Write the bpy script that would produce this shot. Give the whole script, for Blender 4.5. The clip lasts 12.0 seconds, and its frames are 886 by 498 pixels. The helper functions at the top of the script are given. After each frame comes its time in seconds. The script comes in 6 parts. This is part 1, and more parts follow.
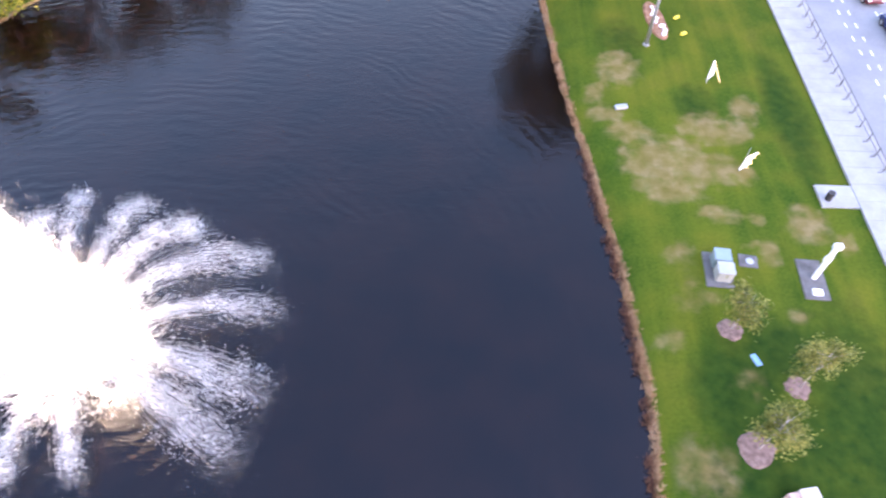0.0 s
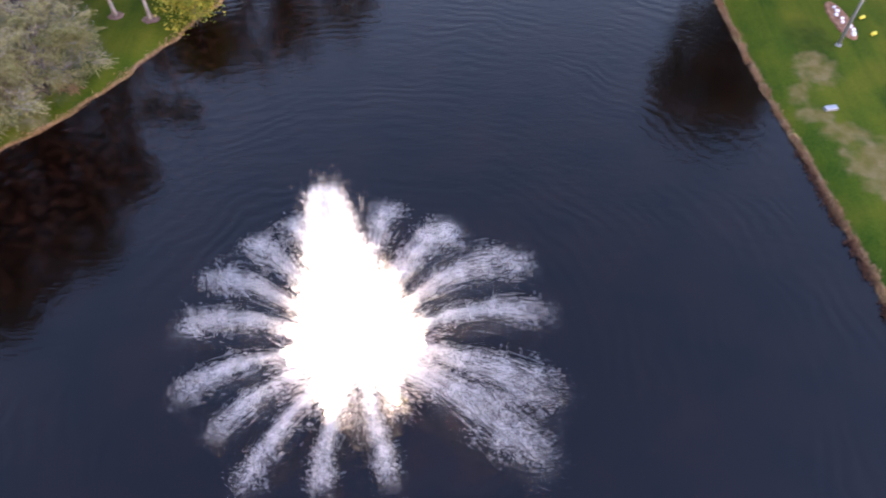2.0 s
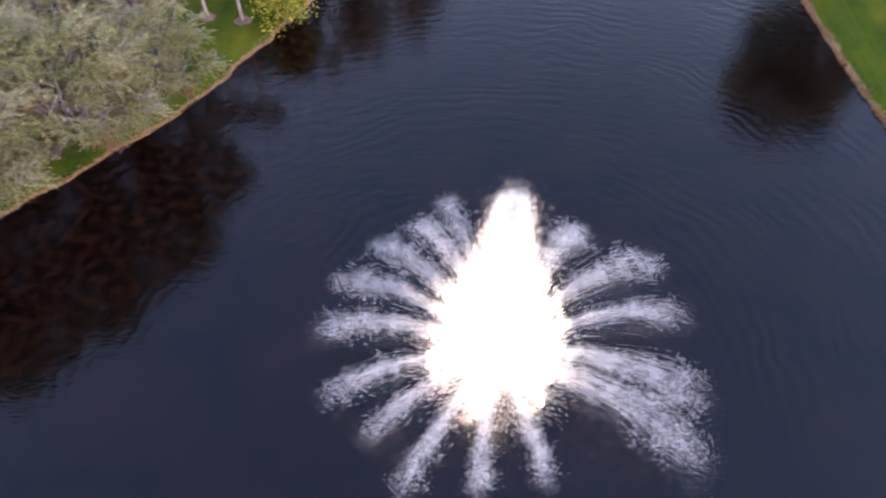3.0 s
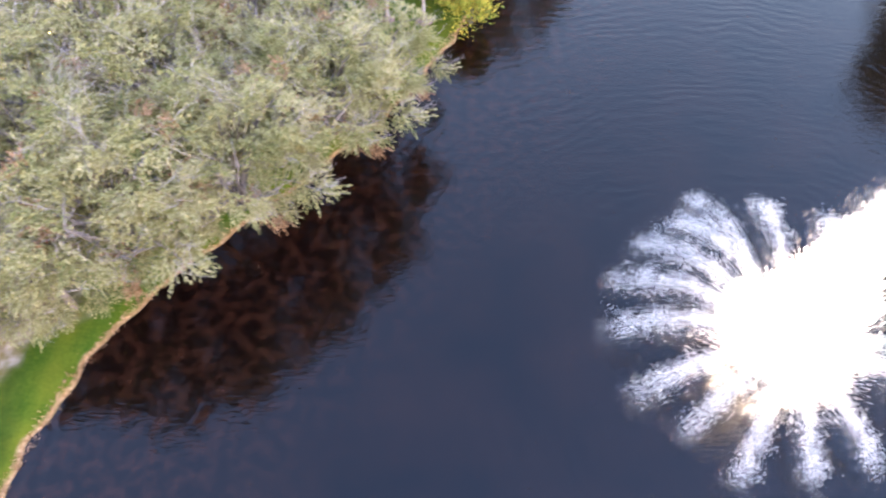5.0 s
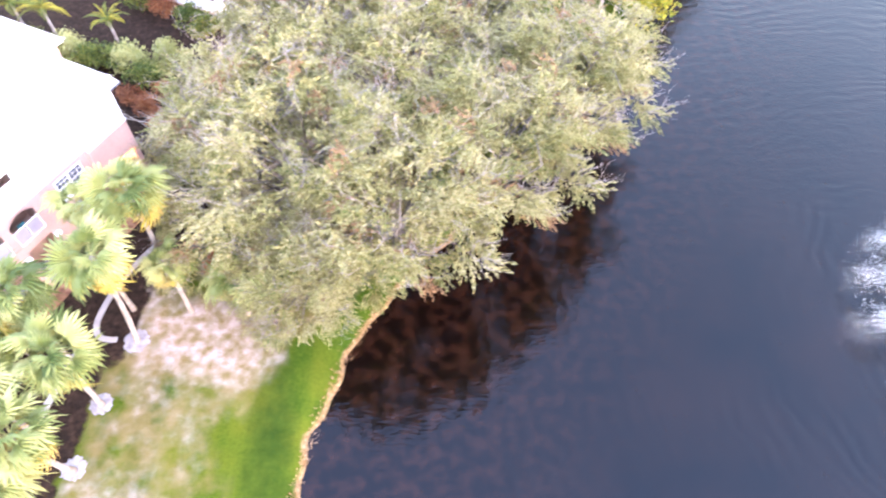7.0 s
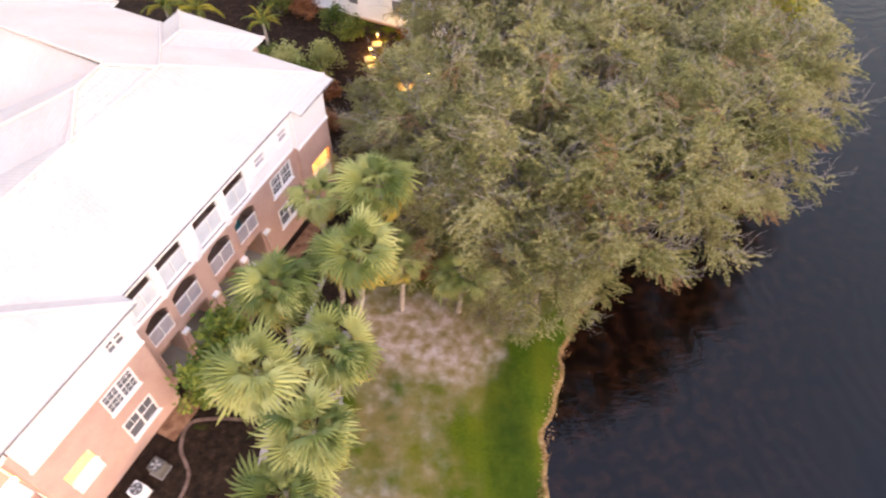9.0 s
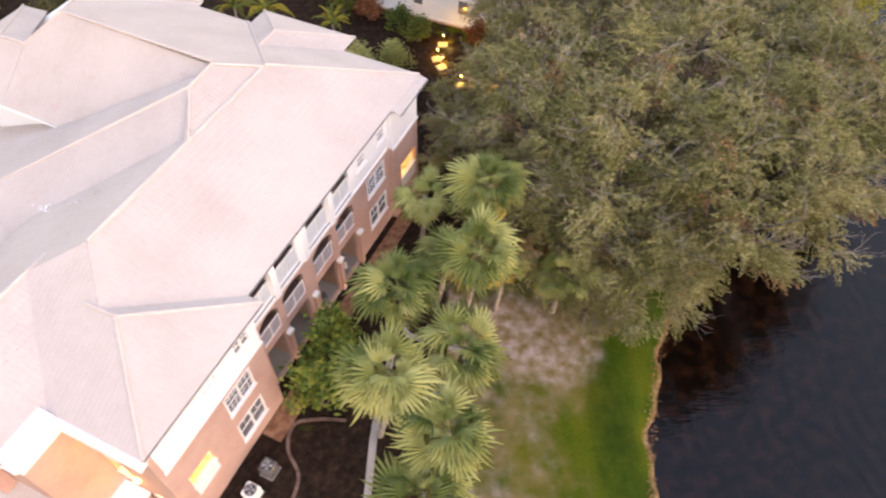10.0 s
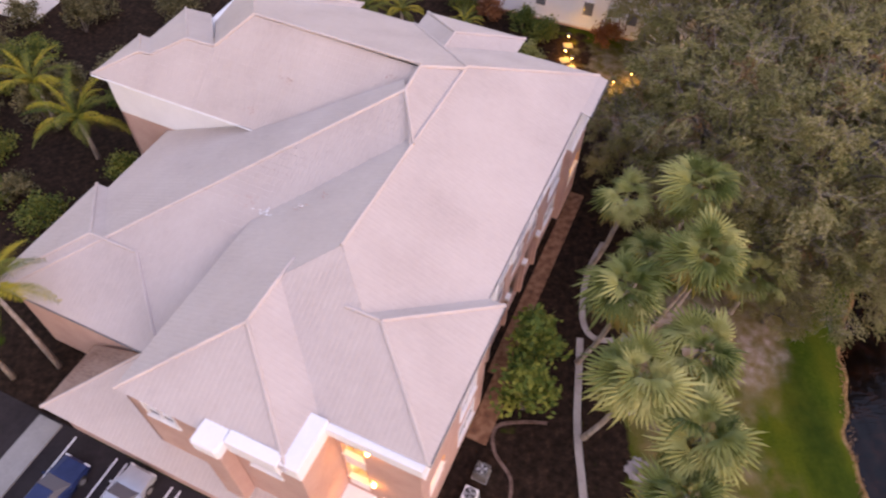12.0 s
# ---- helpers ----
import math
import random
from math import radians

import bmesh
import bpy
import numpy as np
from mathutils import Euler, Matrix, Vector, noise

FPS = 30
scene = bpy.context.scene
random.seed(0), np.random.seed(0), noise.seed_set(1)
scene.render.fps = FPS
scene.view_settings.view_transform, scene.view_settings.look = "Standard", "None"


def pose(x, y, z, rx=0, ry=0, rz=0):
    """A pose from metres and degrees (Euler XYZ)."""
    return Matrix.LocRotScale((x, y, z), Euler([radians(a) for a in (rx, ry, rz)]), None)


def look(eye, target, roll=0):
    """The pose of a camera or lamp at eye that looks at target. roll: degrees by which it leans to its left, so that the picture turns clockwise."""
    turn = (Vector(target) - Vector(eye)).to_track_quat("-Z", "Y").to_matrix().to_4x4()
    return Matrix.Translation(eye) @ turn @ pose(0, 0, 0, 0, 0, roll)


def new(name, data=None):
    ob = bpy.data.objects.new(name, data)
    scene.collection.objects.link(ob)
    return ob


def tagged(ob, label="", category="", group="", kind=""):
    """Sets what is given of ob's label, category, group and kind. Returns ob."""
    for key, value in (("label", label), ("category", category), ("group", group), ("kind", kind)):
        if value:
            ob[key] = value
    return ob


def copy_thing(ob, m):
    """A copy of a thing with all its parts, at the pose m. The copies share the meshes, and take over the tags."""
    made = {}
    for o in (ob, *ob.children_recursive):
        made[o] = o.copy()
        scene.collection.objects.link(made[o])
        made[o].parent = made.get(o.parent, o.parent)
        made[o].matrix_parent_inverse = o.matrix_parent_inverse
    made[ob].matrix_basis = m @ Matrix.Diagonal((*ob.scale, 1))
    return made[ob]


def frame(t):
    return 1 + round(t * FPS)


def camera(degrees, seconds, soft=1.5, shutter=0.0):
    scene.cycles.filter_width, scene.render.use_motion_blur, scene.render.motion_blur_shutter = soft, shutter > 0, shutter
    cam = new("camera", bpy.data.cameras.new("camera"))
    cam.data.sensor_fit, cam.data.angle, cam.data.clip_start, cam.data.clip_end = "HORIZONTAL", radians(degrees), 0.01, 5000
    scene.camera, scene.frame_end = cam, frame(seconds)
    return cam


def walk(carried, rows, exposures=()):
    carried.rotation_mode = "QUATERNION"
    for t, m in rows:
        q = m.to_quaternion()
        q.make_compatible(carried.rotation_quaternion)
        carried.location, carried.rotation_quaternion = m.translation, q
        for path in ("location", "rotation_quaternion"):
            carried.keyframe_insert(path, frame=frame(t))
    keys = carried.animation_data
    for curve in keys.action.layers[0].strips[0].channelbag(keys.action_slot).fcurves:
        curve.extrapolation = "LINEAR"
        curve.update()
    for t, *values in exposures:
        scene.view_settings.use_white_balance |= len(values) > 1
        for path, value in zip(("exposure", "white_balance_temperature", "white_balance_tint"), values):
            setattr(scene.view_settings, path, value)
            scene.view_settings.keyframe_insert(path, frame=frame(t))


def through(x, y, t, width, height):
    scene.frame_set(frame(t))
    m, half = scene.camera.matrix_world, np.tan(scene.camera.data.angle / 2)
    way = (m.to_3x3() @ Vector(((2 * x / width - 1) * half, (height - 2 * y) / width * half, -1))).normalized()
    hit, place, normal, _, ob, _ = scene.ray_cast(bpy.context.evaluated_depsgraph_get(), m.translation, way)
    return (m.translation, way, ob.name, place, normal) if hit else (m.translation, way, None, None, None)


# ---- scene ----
cam = camera(66.4, 12.0, 2.2, 0.5)
PATH = [
    (0, (-5.425, 1.236, 38.904), (-5.451, 2.458, 37.321), 1.3),
    (0.5, (-9.647, 1.125, 39.024), (-9.678, 2.345, 37.439), 1.0),
    (1, (-14.087, 1.008, 39.076), (-14.121, 2.226, 37.49), 0.7),
    (1.5, (-18.459, 0.809, 39.122), (-18.497, 2.027, 37.536), 0.5),
    (2, (-22.603, 0.734, 39.088), (-22.651, 1.952, 37.503), 0.2),
    (2.5, (-26.961, 0.698, 39.343), (-27.01, 1.91, 37.753), 0.1),
    (3, (-31.467, 0.491, 39.466), (-31.515, 1.703, 37.875), 0.1),
    (5, (-51.097, 0.135, 40.019), (-51.099, 1.333, 38.417), 0.1),
    (5.5, (-55.552, 0.039, 39.987), (-55.555, 1.238, 38.387), -0.1),
    (6, (-60.014, -0.194, 39.903), (-60.019, 1.009, 38.305), -0.4),
    (6.5, (-64.314, -0.185, 40.014), (-64.313, 1.014, 38.414), -0.0),
    (7, (-67.962, -0.267, 40.097), (-67.969, 0.932, 38.496), -0.4),
    (9, (-83.011, -0.932, 39.52), (-82.981, 0.292, 37.939), 0.6),
    (9.5, (-86.207, -0.924, 39.432), (-86.177, 0.303, 37.853), 0.6),
    (10, (-89.574, -0.831, 39.402), (-89.532, 0.396, 37.822), 1.1),
    (10.5, (-92.883, -0.767, 39.296), (-92.83, 0.461, 37.719), 1.5),
    (11, (-95.911, -0.615, 39.252), (-95.855, 0.613, 37.674), 1.5),
    (11.5, (-98.762, -0.466, 39.263), (-98.71, 0.759, 37.683), 1.3),
    (12, (-101.785, -0.397, 39.225), (-101.732, 0.83, 37.647), 1.2),
]
EXPOSURES = [(0, 2.59, 5730, 48), (1, 1.95, 5730, 49), (2, 1.75, 5680, 50), (3.2, 1.83, 5780, 49), (4.8, 2.65, 5680, 43), (6, 3.45, 5730, 43), (7.2, 3.49, 6030, 44), (8.8, 2.13, 7230, 43), (10, 1.63, 7330, 41), (11, 1.35, 7130, 47), (12, 1.09, 7030, 55)]
walk(cam, [(t, look(eye, target, roll)) for t, eye, target, roll in PATH], EXPOSURES)

# ---- light ----
world = bpy.data.worlds.new("sky")
scene.world = world
world.use_nodes = True
wn = world.node_tree.nodes
sky = wn.new("ShaderNodeTexSky")
sky.sky_type = "NISHITA"
sky.sun_disc = False
sky.sun_elevation = radians(30)
sky.sun_rotation = radians(139)
sky.air_density, sky.dust_density, sky.ozone_density = 3.2, 0.6, 5.5
wn["Background"].inputs["Strength"].default_value = 0.15
world.node_tree.links.new(sky.outputs[0], wn["Background"].inputs["Color"])
sun = new("sun", bpy.data.lights.new("sun", "SUN"))
sun.data.energy, sun.data.angle, sun.data.color = 0.65, radians(80), (1.0, 0.86, 0.77)
sun.matrix_world = look((39, -45, 37), (0, 0, 0))


# ---- materials ----
def material(name, colours, scale=1.0, rough=0.8, bump=0.0, bump_scale=None, metal=0.0, island=0.0, detail=6.0, spec=0.5):
    """Noise-mixed colours at two scales in world metres, with grain as bump."""
    m = bpy.data.materials.new(name)
    m.use_nodes = True
    nt, b = m.node_tree, m.node_tree.nodes["Principled BSDF"]
    geo = nt.nodes.new("ShaderNodeNewGeometry")
    n1 = nt.nodes.new("ShaderNodeTexNoise")
    n1.inputs["Scale"].default_value, n1.inputs["Detail"].default_value = scale, detail
    n2 = nt.nodes.new("ShaderNodeTexNoise")
    n2.inputs["Scale"].default_value, n2.inputs["Detail"].default_value = scale * 9, 3
    mix = nt.nodes.new("ShaderNodeMath")
    mix.operation = "MULTIPLY_ADD"
    mix.inputs[1].default_value = 0.35
    for n in (n1, n2):
        nt.links.new(geo.outputs["Position"], n.inputs["Vector"])
    nt.links.new(n2.outputs["Fac"], mix.inputs[0])
    last = n1.outputs["Fac"]
    if island:
        isl = nt.nodes.new("ShaderNodeMath")
        isl.operation = "MULTIPLY_ADD"
        isl.inputs[1].default_value = island
        nt.links.new(geo.outputs["Random Per Island"], isl.inputs[0])
        nt.links.new(last, isl.inputs[2])
        last = isl.outputs[0]
    nt.links.new(last, mix.inputs[2])
    ramp = nt.nodes.new("ShaderNodeValToRGB")
    lo, hi = 0.45, 0.85 + island
    while len(ramp.color_ramp.elements) < len(colours):
        ramp.color_ramp.elements.new(0.5)
    for k, c in enumerate(colours):
        e = ramp.color_ramp.elements[k]
        e.position = lo + (hi - lo) * k / max(1, len(colours) - 1)
        e.color = (*c, 1)
    nt.links.new(mix.outputs[0], ramp.inputs["Fac"])
    nt.links.new(ramp.outputs["Color"], b.inputs["Base Color"])
    b.inputs["Roughness"].default_value, b.inputs["Metallic"].default_value = rough, metal
    b.inputs["Specular IOR Level"].default_value = spec
    if bump:
        n3 = nt.nodes.new("ShaderNodeTexNoise")
        n3.inputs["Scale"].default_value, n3.inputs["Detail"].default_value = bump_scale or scale * 12, 5
        nt.links.new(geo.outputs["Position"], n3.inputs["Vector"])
        bp = nt.nodes.new("ShaderNodeBump")
        bp.inputs["Strength"].default_value, bp.inputs["Distance"].default_value = bump, 0.05
        nt.links.new(n3.outputs["Fac"], bp.inputs["Height"])
        nt.links.new(bp.outputs["Normal"], b.inputs["Normal"])
    return m


def leafy(name, colours, rough=0.55, spread=1.0, through=0.25, by_object=False):
    """Leaf colours vary leaf by leaf; some light passes through."""
    m = bpy.data.materials.new(name)
    m.use_nodes = True
    nt, b = m.node_tree, m.node_tree.nodes["Principled BSDF"]
    geo = nt.nodes.new("ShaderNodeNewGeometry")
    n1 = nt.nodes.new("ShaderNodeTexNoise")
    n1.inputs["Scale"].default_value, n1.inputs["Detail"].default_value = 0.30, 5
    nt.links.new(geo.outputs["Position"], n1.inputs["Vector"])
    ad = nt.nodes.new("ShaderNodeMath")
    ad.operation = "MULTIPLY_ADD"
    ad.inputs[1].default_value = 0.6 * spread
    info = nt.nodes.new("ShaderNodeObjectInfo")
    nt.links.new(info.outputs["Random"] if by_object else geo.outputs["Random Per Island"], ad.inputs[0])
    nt.links.new(n1.outputs["Fac"], ad.inputs[2])
    ramp = nt.nodes.new("ShaderNodeValToRGB")
    while len(ramp.color_ramp.elements) < len(colours):
        ramp.color_ramp.elements.new(0.5)
    for k, c in enumerate(colours):
        e = ramp.color_ramp.elements[k]
        e.position = 0.35 + 0.75 * k / max(1, len(colours) - 1) * (0.4 + 0.6 * spread)
        e.color = (*c, 1)
    nt.links.new(ad.outputs[0], ramp.inputs["Fac"])
    nt.links.new(ramp.outputs["Color"], b.inputs["Base Color"])
    b.inputs["Roughness"].default_value = rough
    b.inputs["Specular IOR Level"].default_value = 0.25
    tr = nt.nodes.new("ShaderNodeBsdfTranslucent")
    nt.links.new(ramp.outputs["Color"], tr.inputs["Color"])
    mx = nt.nodes.new("ShaderNodeMixShader")
    mx.inputs[0].default_value = through
    nt.links.new(b.outputs[0], mx.inputs[1])
    nt.links.new(tr.outputs[0], mx.inputs[2])
    nt.links.new(mx.outputs[0], nt.nodes["Material Output"].inputs["Surface"])
    return m


def ground_material():
    m = bpy.data.materials.new("lawn_and_bare_soil")
    m.use_nodes = True
    nt, b = m.node_tree, m.node_tree.nodes["Principled BSDF"]
    geo = nt.nodes.new("ShaderNodeNewGeometry")

    def noise_of(scale, detail=5, stretch=None):
        n = nt.nodes.new("ShaderNodeTexNoise")
        n.inputs["Scale"].default_value, n.inputs["Detail"].default_value = scale, detail
        if stretch:
            mp = nt.nodes.new("ShaderNodeMapping")
            mp.inputs["Scale"].default_value = stretch
            mp.inputs["Rotation"].default_value = (0, 0, 0.06)
            nt.links.new(geo.outputs["Position"], mp.inputs["Vector"])
            nt.links.new(mp.outputs[0], n.inputs["Vector"])
        else:
            nt.links.new(geo.outputs["Position"], n.inputs["Vector"])
        return n.outputs["Fac"]

    def ramp(fac, stops):
        r = nt.nodes.new("ShaderNodeValToRGB")
        while len(r.color_ramp.elements) < len(stops):
            r.color_ramp.elements.new(0.5)
        for e, (p, c) in zip(r.color_ramp.elements, stops):
            e.position, e.color = p, (*c, 1)
        nt.links.new(fac, r.inputs["Fac"])
        return r.outputs["Color"]

    def blend(fac, a, c):
        x = nt.nodes.new("ShaderNodeMix")
        x.data_type = "RGBA"
        nt.links.new(fac, x.inputs[0])
        nt.links.new(a, x.inputs[6])
        nt.links.new(c, x.inputs[7])
        return x.outputs[2]

    def mask(name, scale, width=0.12, level=0.5, break_up=0.9, most=1.0):
        """The painted amount, its edge broken by noise."""
        at = nt.nodes.new("ShaderNodeAttribute")
        at.attribute_name = name
        su = nt.nodes.new("ShaderNodeMath")
        su.operation = "MULTIPLY_ADD"
        su.inputs[1].default_value = break_up
        nt.links.new(noise_of(scale, 7), su.inputs[0])
        nt.links.new(at.outputs["Fac"], su.inputs[2])
        mr = nt.nodes.new("ShaderNodeMapRange")
        mr.inputs["From Min"].default_value = level + 0.5 * break_up - width
        mr.inputs["From Max"].default_value = level + 0.5 * break_up + width
        mr.inputs["To Max"].default_value = most
        nt.links.new(su.outputs[0], mr.inputs["Value"])
        # nothing where none is laid
        here = nt.nodes.new("ShaderNodeMath")
        here.operation, here.use_clamp = "MULTIPLY", True
        here.inputs[1].default_value = 4.0
        nt.links.new(at.outputs["Fac"], here.inputs[0])
        only = nt.nodes.new("ShaderNodeMath")
        only.operation = "MULTIPLY"
        nt.links.new(mr.outputs[0], only.inputs[0])
        nt.links.new(here.outputs[0], only.inputs[1])
        return only.outputs[0]

    def band(name, middle, half, soft):
        """One within half a width of the middle value, its edge wavering."""
        at = nt.nodes.new("ShaderNodeAttribute")
        at.attribute_name = name
        wave = nt.nodes.new("ShaderNodeMath")
        wave.operation = "MULTIPLY_ADD"
        wave.inputs[1].default_value = 0.35
        nt.links.new(noise_of(1.4, 5), wave.inputs[0])
        nt.links.new(at.outputs["Fac"], wave.inputs[2])
        off = nt.nodes.new("ShaderNodeMath")
        off.operation = "SUBTRACT"
        off.inputs[1].default_value = middle + 0.175
        nt.links.new(wave.outputs[0], off.inputs[0])
        size = nt.nodes.new("ShaderNodeMath")
        size.operation = "ABSOLUTE"
        nt.links.new(off.outputs[0], size.inputs[0])
        mr = nt.nodes.new("ShaderNodeMapRange")
        mr.inputs["From Min"].default_value, mr.inputs["From Max"].default_value = half + soft, half - soft
        nt.links.new(size.outputs[0], mr.inputs["Value"])
        return mr.outputs[0]

    green = ramp(noise_of(0.25, 6), [(0.3, (0.010, 0.042, 0.003)), (0.48, (0.050, 0.080, 0.004)), (0.62, (0.102, 0.106, 0.007)), (0.74, (0.125, 0.108, 0.014))])
    stripes = ramp(noise_of(0.7, 3, (1.0, 0.04, 1)), [(0.38, (0.016, 0.048, 0.003)), (0.62, (0.085, 0.100, 0.006))])
    fine = ramp(noise_of(5.0, 4), [(0.3, (0.014, 0.036, 0.003)), (0.7, (0.080, 0.096, 0.009))])
    half = nt.nodes.new("ShaderNodeValue")
    half.outputs[0].default_value = 0.45
    third = nt.nodes.new("ShaderNodeValue")
    third.outputs[0].default_value = 0.3
    base = blend(third.outputs[0], blend(half.outputs[0], green, stripes), fine)
    # darker green for lush grass and for the corner dimming painted on the lawn
    deep = ramp(noise_of(1.2, 6), [(0.3, (0.006, 0.024, 0.003)), (0.7, (0.022, 0.046, 0.005))])
    base = blend(mask("lush_and_dim", 0.8, 0.45, 0.35, 0.9, 0.92), base, deep)
    dry = ramp(noise_of(0.9, 9), [(0.25, (0.100, 0.080, 0.016)), (0.5, (0.170, 0.122, 0.046)), (0.75, (0.240, 0.170, 0.090))])
    base = blend(mask("dry", 0.8, 0.48, 0.47, 2.8, 0.74), base, dry)
    litter = ramp(noise_of(1.5, 10), [(0.3, (0.18, 0.125, 0.045)), (0.48, (0.285, 0.205, 0.145)), (0.70, (0.48, 0.385, 0.365))])
    base = blend(mask("litter", 0.65, 0.42, 0.5, 1.3, 0.8), base, litter)
    # near-black brown for the mulch beds and the dark garden ground
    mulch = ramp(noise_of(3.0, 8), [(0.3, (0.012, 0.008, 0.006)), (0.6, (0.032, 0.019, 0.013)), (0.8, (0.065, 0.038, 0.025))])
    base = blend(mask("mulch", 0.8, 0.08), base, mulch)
    tan = ramp(noise_of(4.0, 6), [(0.3, (0.13, 0.066, 0.028)), (0.55, (0.27, 0.16, 0.078)), (0.75, (0.40, 0.275, 0.155))])
    base = blend(band("edge", 0.10, 0.13, 0.12), base, tan)
    mud = ramp(noise_of(2.0, 6), [(0.3, (0.012, 0.007, 0.005)), (0.7, (0.05, 0.028, 0.017))])
    base = blend(band("edge", -2.1, 2.0, 0.2), base, mud)
    nt.links.new(base, b.inputs["Base Color"])
    b.inputs["Roughness"].default_value = 0.9
    b.inputs["Specular IOR Level"].default_value = 0.06
    bp = nt.nodes.new("ShaderNodeBump")
    bp.inputs["Strength"].default_value, bp.inputs["Distance"].default_value = 0.7, 0.06
    nt.links.new(noise_of(11, 5), bp.inputs["Height"])
    nt.links.new(bp.outputs["Normal"], b.inputs["Normal"])
    return m


def water_material():
    m = bpy.data.materials.new("dark_lake_water")
    m.use_nodes = True
    nt, b = m.node_tree, m.node_tree.nodes["Principled BSDF"]
    geo = nt.nodes.new("ShaderNodeNewGeometry")

    def tone(scale, detail, lo, hi, dark, light):
        n = nt.nodes.new("ShaderNodeTexNoise")
        n.inputs["Scale"].default_value, n.inputs["Detail"].default_value = scale, detail
        nt.links.new(geo.outputs["Position"], n.inputs["Vector"])
        r = nt.nodes.new("ShaderNodeValToRGB")
        r.color_ramp.elements[0].position, r.color_ramp.elements[1].position = lo, hi
        r.color_ramp.elements[0].color, r.color_ramp.elements[1].color = (*dark, 1), (*light, 1)
        nt.links.new(n.outputs["Fac"], r.inputs["Fac"])
        return r.outputs["Color"]

    # mottled brown colour that fades in towards the bank below the oaks
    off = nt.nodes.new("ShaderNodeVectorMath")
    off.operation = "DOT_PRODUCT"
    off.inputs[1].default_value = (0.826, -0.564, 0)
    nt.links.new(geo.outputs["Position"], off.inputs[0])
    near_bank = nt.nodes.new("ShaderNodeMapRange")
    near_bank.interpolation_type = "SMOOTHSTEP"
    near_bank.inputs["From Min"].default_value, near_bank.inputs["From Max"].default_value = -52.5, -66.5
    nt.links.new(off.outputs["Value"], near_bank.inputs["Value"])
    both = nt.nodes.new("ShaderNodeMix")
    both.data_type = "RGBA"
    nt.links.new(near_bank.outputs[0], both.inputs[0])
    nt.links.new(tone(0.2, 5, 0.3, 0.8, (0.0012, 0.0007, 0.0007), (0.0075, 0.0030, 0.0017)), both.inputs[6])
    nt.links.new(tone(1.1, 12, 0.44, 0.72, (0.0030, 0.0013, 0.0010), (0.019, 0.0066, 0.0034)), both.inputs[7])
    nt.links.new(both.outputs[2], b.inputs["Base Color"])
    b.inputs["Roughness"].default_value = 0.02
    b.inputs["IOR"].default_value = 1.333
    b.inputs["Specular IOR Level"].default_value = 0.6
    last = None
    for scale, stretch, strength, dist in ((0.45, (1, 2.8, 1), 0.30, 0.075), (1.7, (1, 2.6, 1), 0.40, 0.038), (7.0, (1, 1.6, 1), 0.2, 0.010)):
        mp = nt.nodes.new("ShaderNodeMapping")
        mp.inputs["Scale"].default_value = stretch
        mp.inputs["Rotation"].default_value = (0, 0, -0.12)
        nt.links.new(geo.outputs["Position"], mp.inputs["Vector"])
        w = nt.nodes.new("ShaderNodeTexNoise")
        w.inputs["Scale"].default_value, w.inputs["Detail"].default_value, w.inputs["Distortion"].default_value = scale, 3, 0.6
        nt.links.new(mp.outputs[0], w.inputs["Vector"])
        bp = nt.nodes.new("ShaderNodeBump")
        bp.inputs["Strength"].default_value, bp.inputs["Distance"].default_value = strength, dist
        nt.links.new(w.outputs["Fac"], bp.inputs["Height"])
        if last:
            nt.links.new(last, bp.inputs["Normal"])
        last = bp.outputs["Normal"]
    # rings of ripples that run out from the fountain
    away = nt.nodes.new("ShaderNodeVectorMath")
    away.operation = "DISTANCE"
    away.inputs[1].default_value = (-28.95, 21.75, 0)
    nt.links.new(geo.outputs["Position"], away.inputs[0])
    stray = nt.nodes.new("ShaderNodeTexNoise")
    stray.inputs["Scale"].default_value, stray.inputs["Detail"].default_value = 0.16, 3
    nt.links.new(geo.outputs["Position"], stray.inputs["Vector"])
    way = nt.nodes.new("ShaderNodeMath")
    way.operation = "MULTIPLY_ADD"
    way.inputs[1].default_value = 5.0
    nt.links.new(stray.outputs["Fac"], way.inputs[0])
    nt.links.new(away.outputs["Value"], way.inputs[2])
    turn = nt.nodes.new("ShaderNodeMath")
    turn.operation = "MULTIPLY"
    turn.inputs[1].default_value = 5.2
    nt.links.new(way.outputs[0], turn.inputs[0])
    ring = nt.nodes.new("ShaderNodeMath")
    ring.operation = "SINE"
    nt.links.new(turn.outputs[0], ring.inputs[0])
    patchy = nt.nodes.new("ShaderNodeTexNoise")
    patchy.inputs["Scale"].default_value, patchy.inputs["Detail"].default_value = 0.11, 2
    nt.links.new(geo.outputs["Position"], patchy.inputs["Vector"])
    some = nt.nodes.new("ShaderNodeMapRange")
    some.inputs["From Min"].default_value, some.inputs["From Max"].default_value = 0.42, 0.66
    nt.links.new(patchy.outputs["Fac"], some.inputs["Value"])
    swell = nt.nodes.new("ShaderNodeMath")
    swell.operation = "MULTIPLY"
    nt.links.new(ring.outputs[0], swell.inputs[0])
    nt.links.new(some.outputs[0], swell.inputs[1])
    bp = nt.nodes.new("ShaderNodeBump")
    bp.inputs["Strength"].default_value, bp.inputs["Distance"].default_value = 1.0, 0.008
    nt.links.new(swell.outputs[0], bp.inputs["Height"])
    nt.links.new(last, bp.inputs["Normal"])
    last = bp.outputs["Normal"]
    nt.links.new(last, b.inputs["Normal"])
    return m


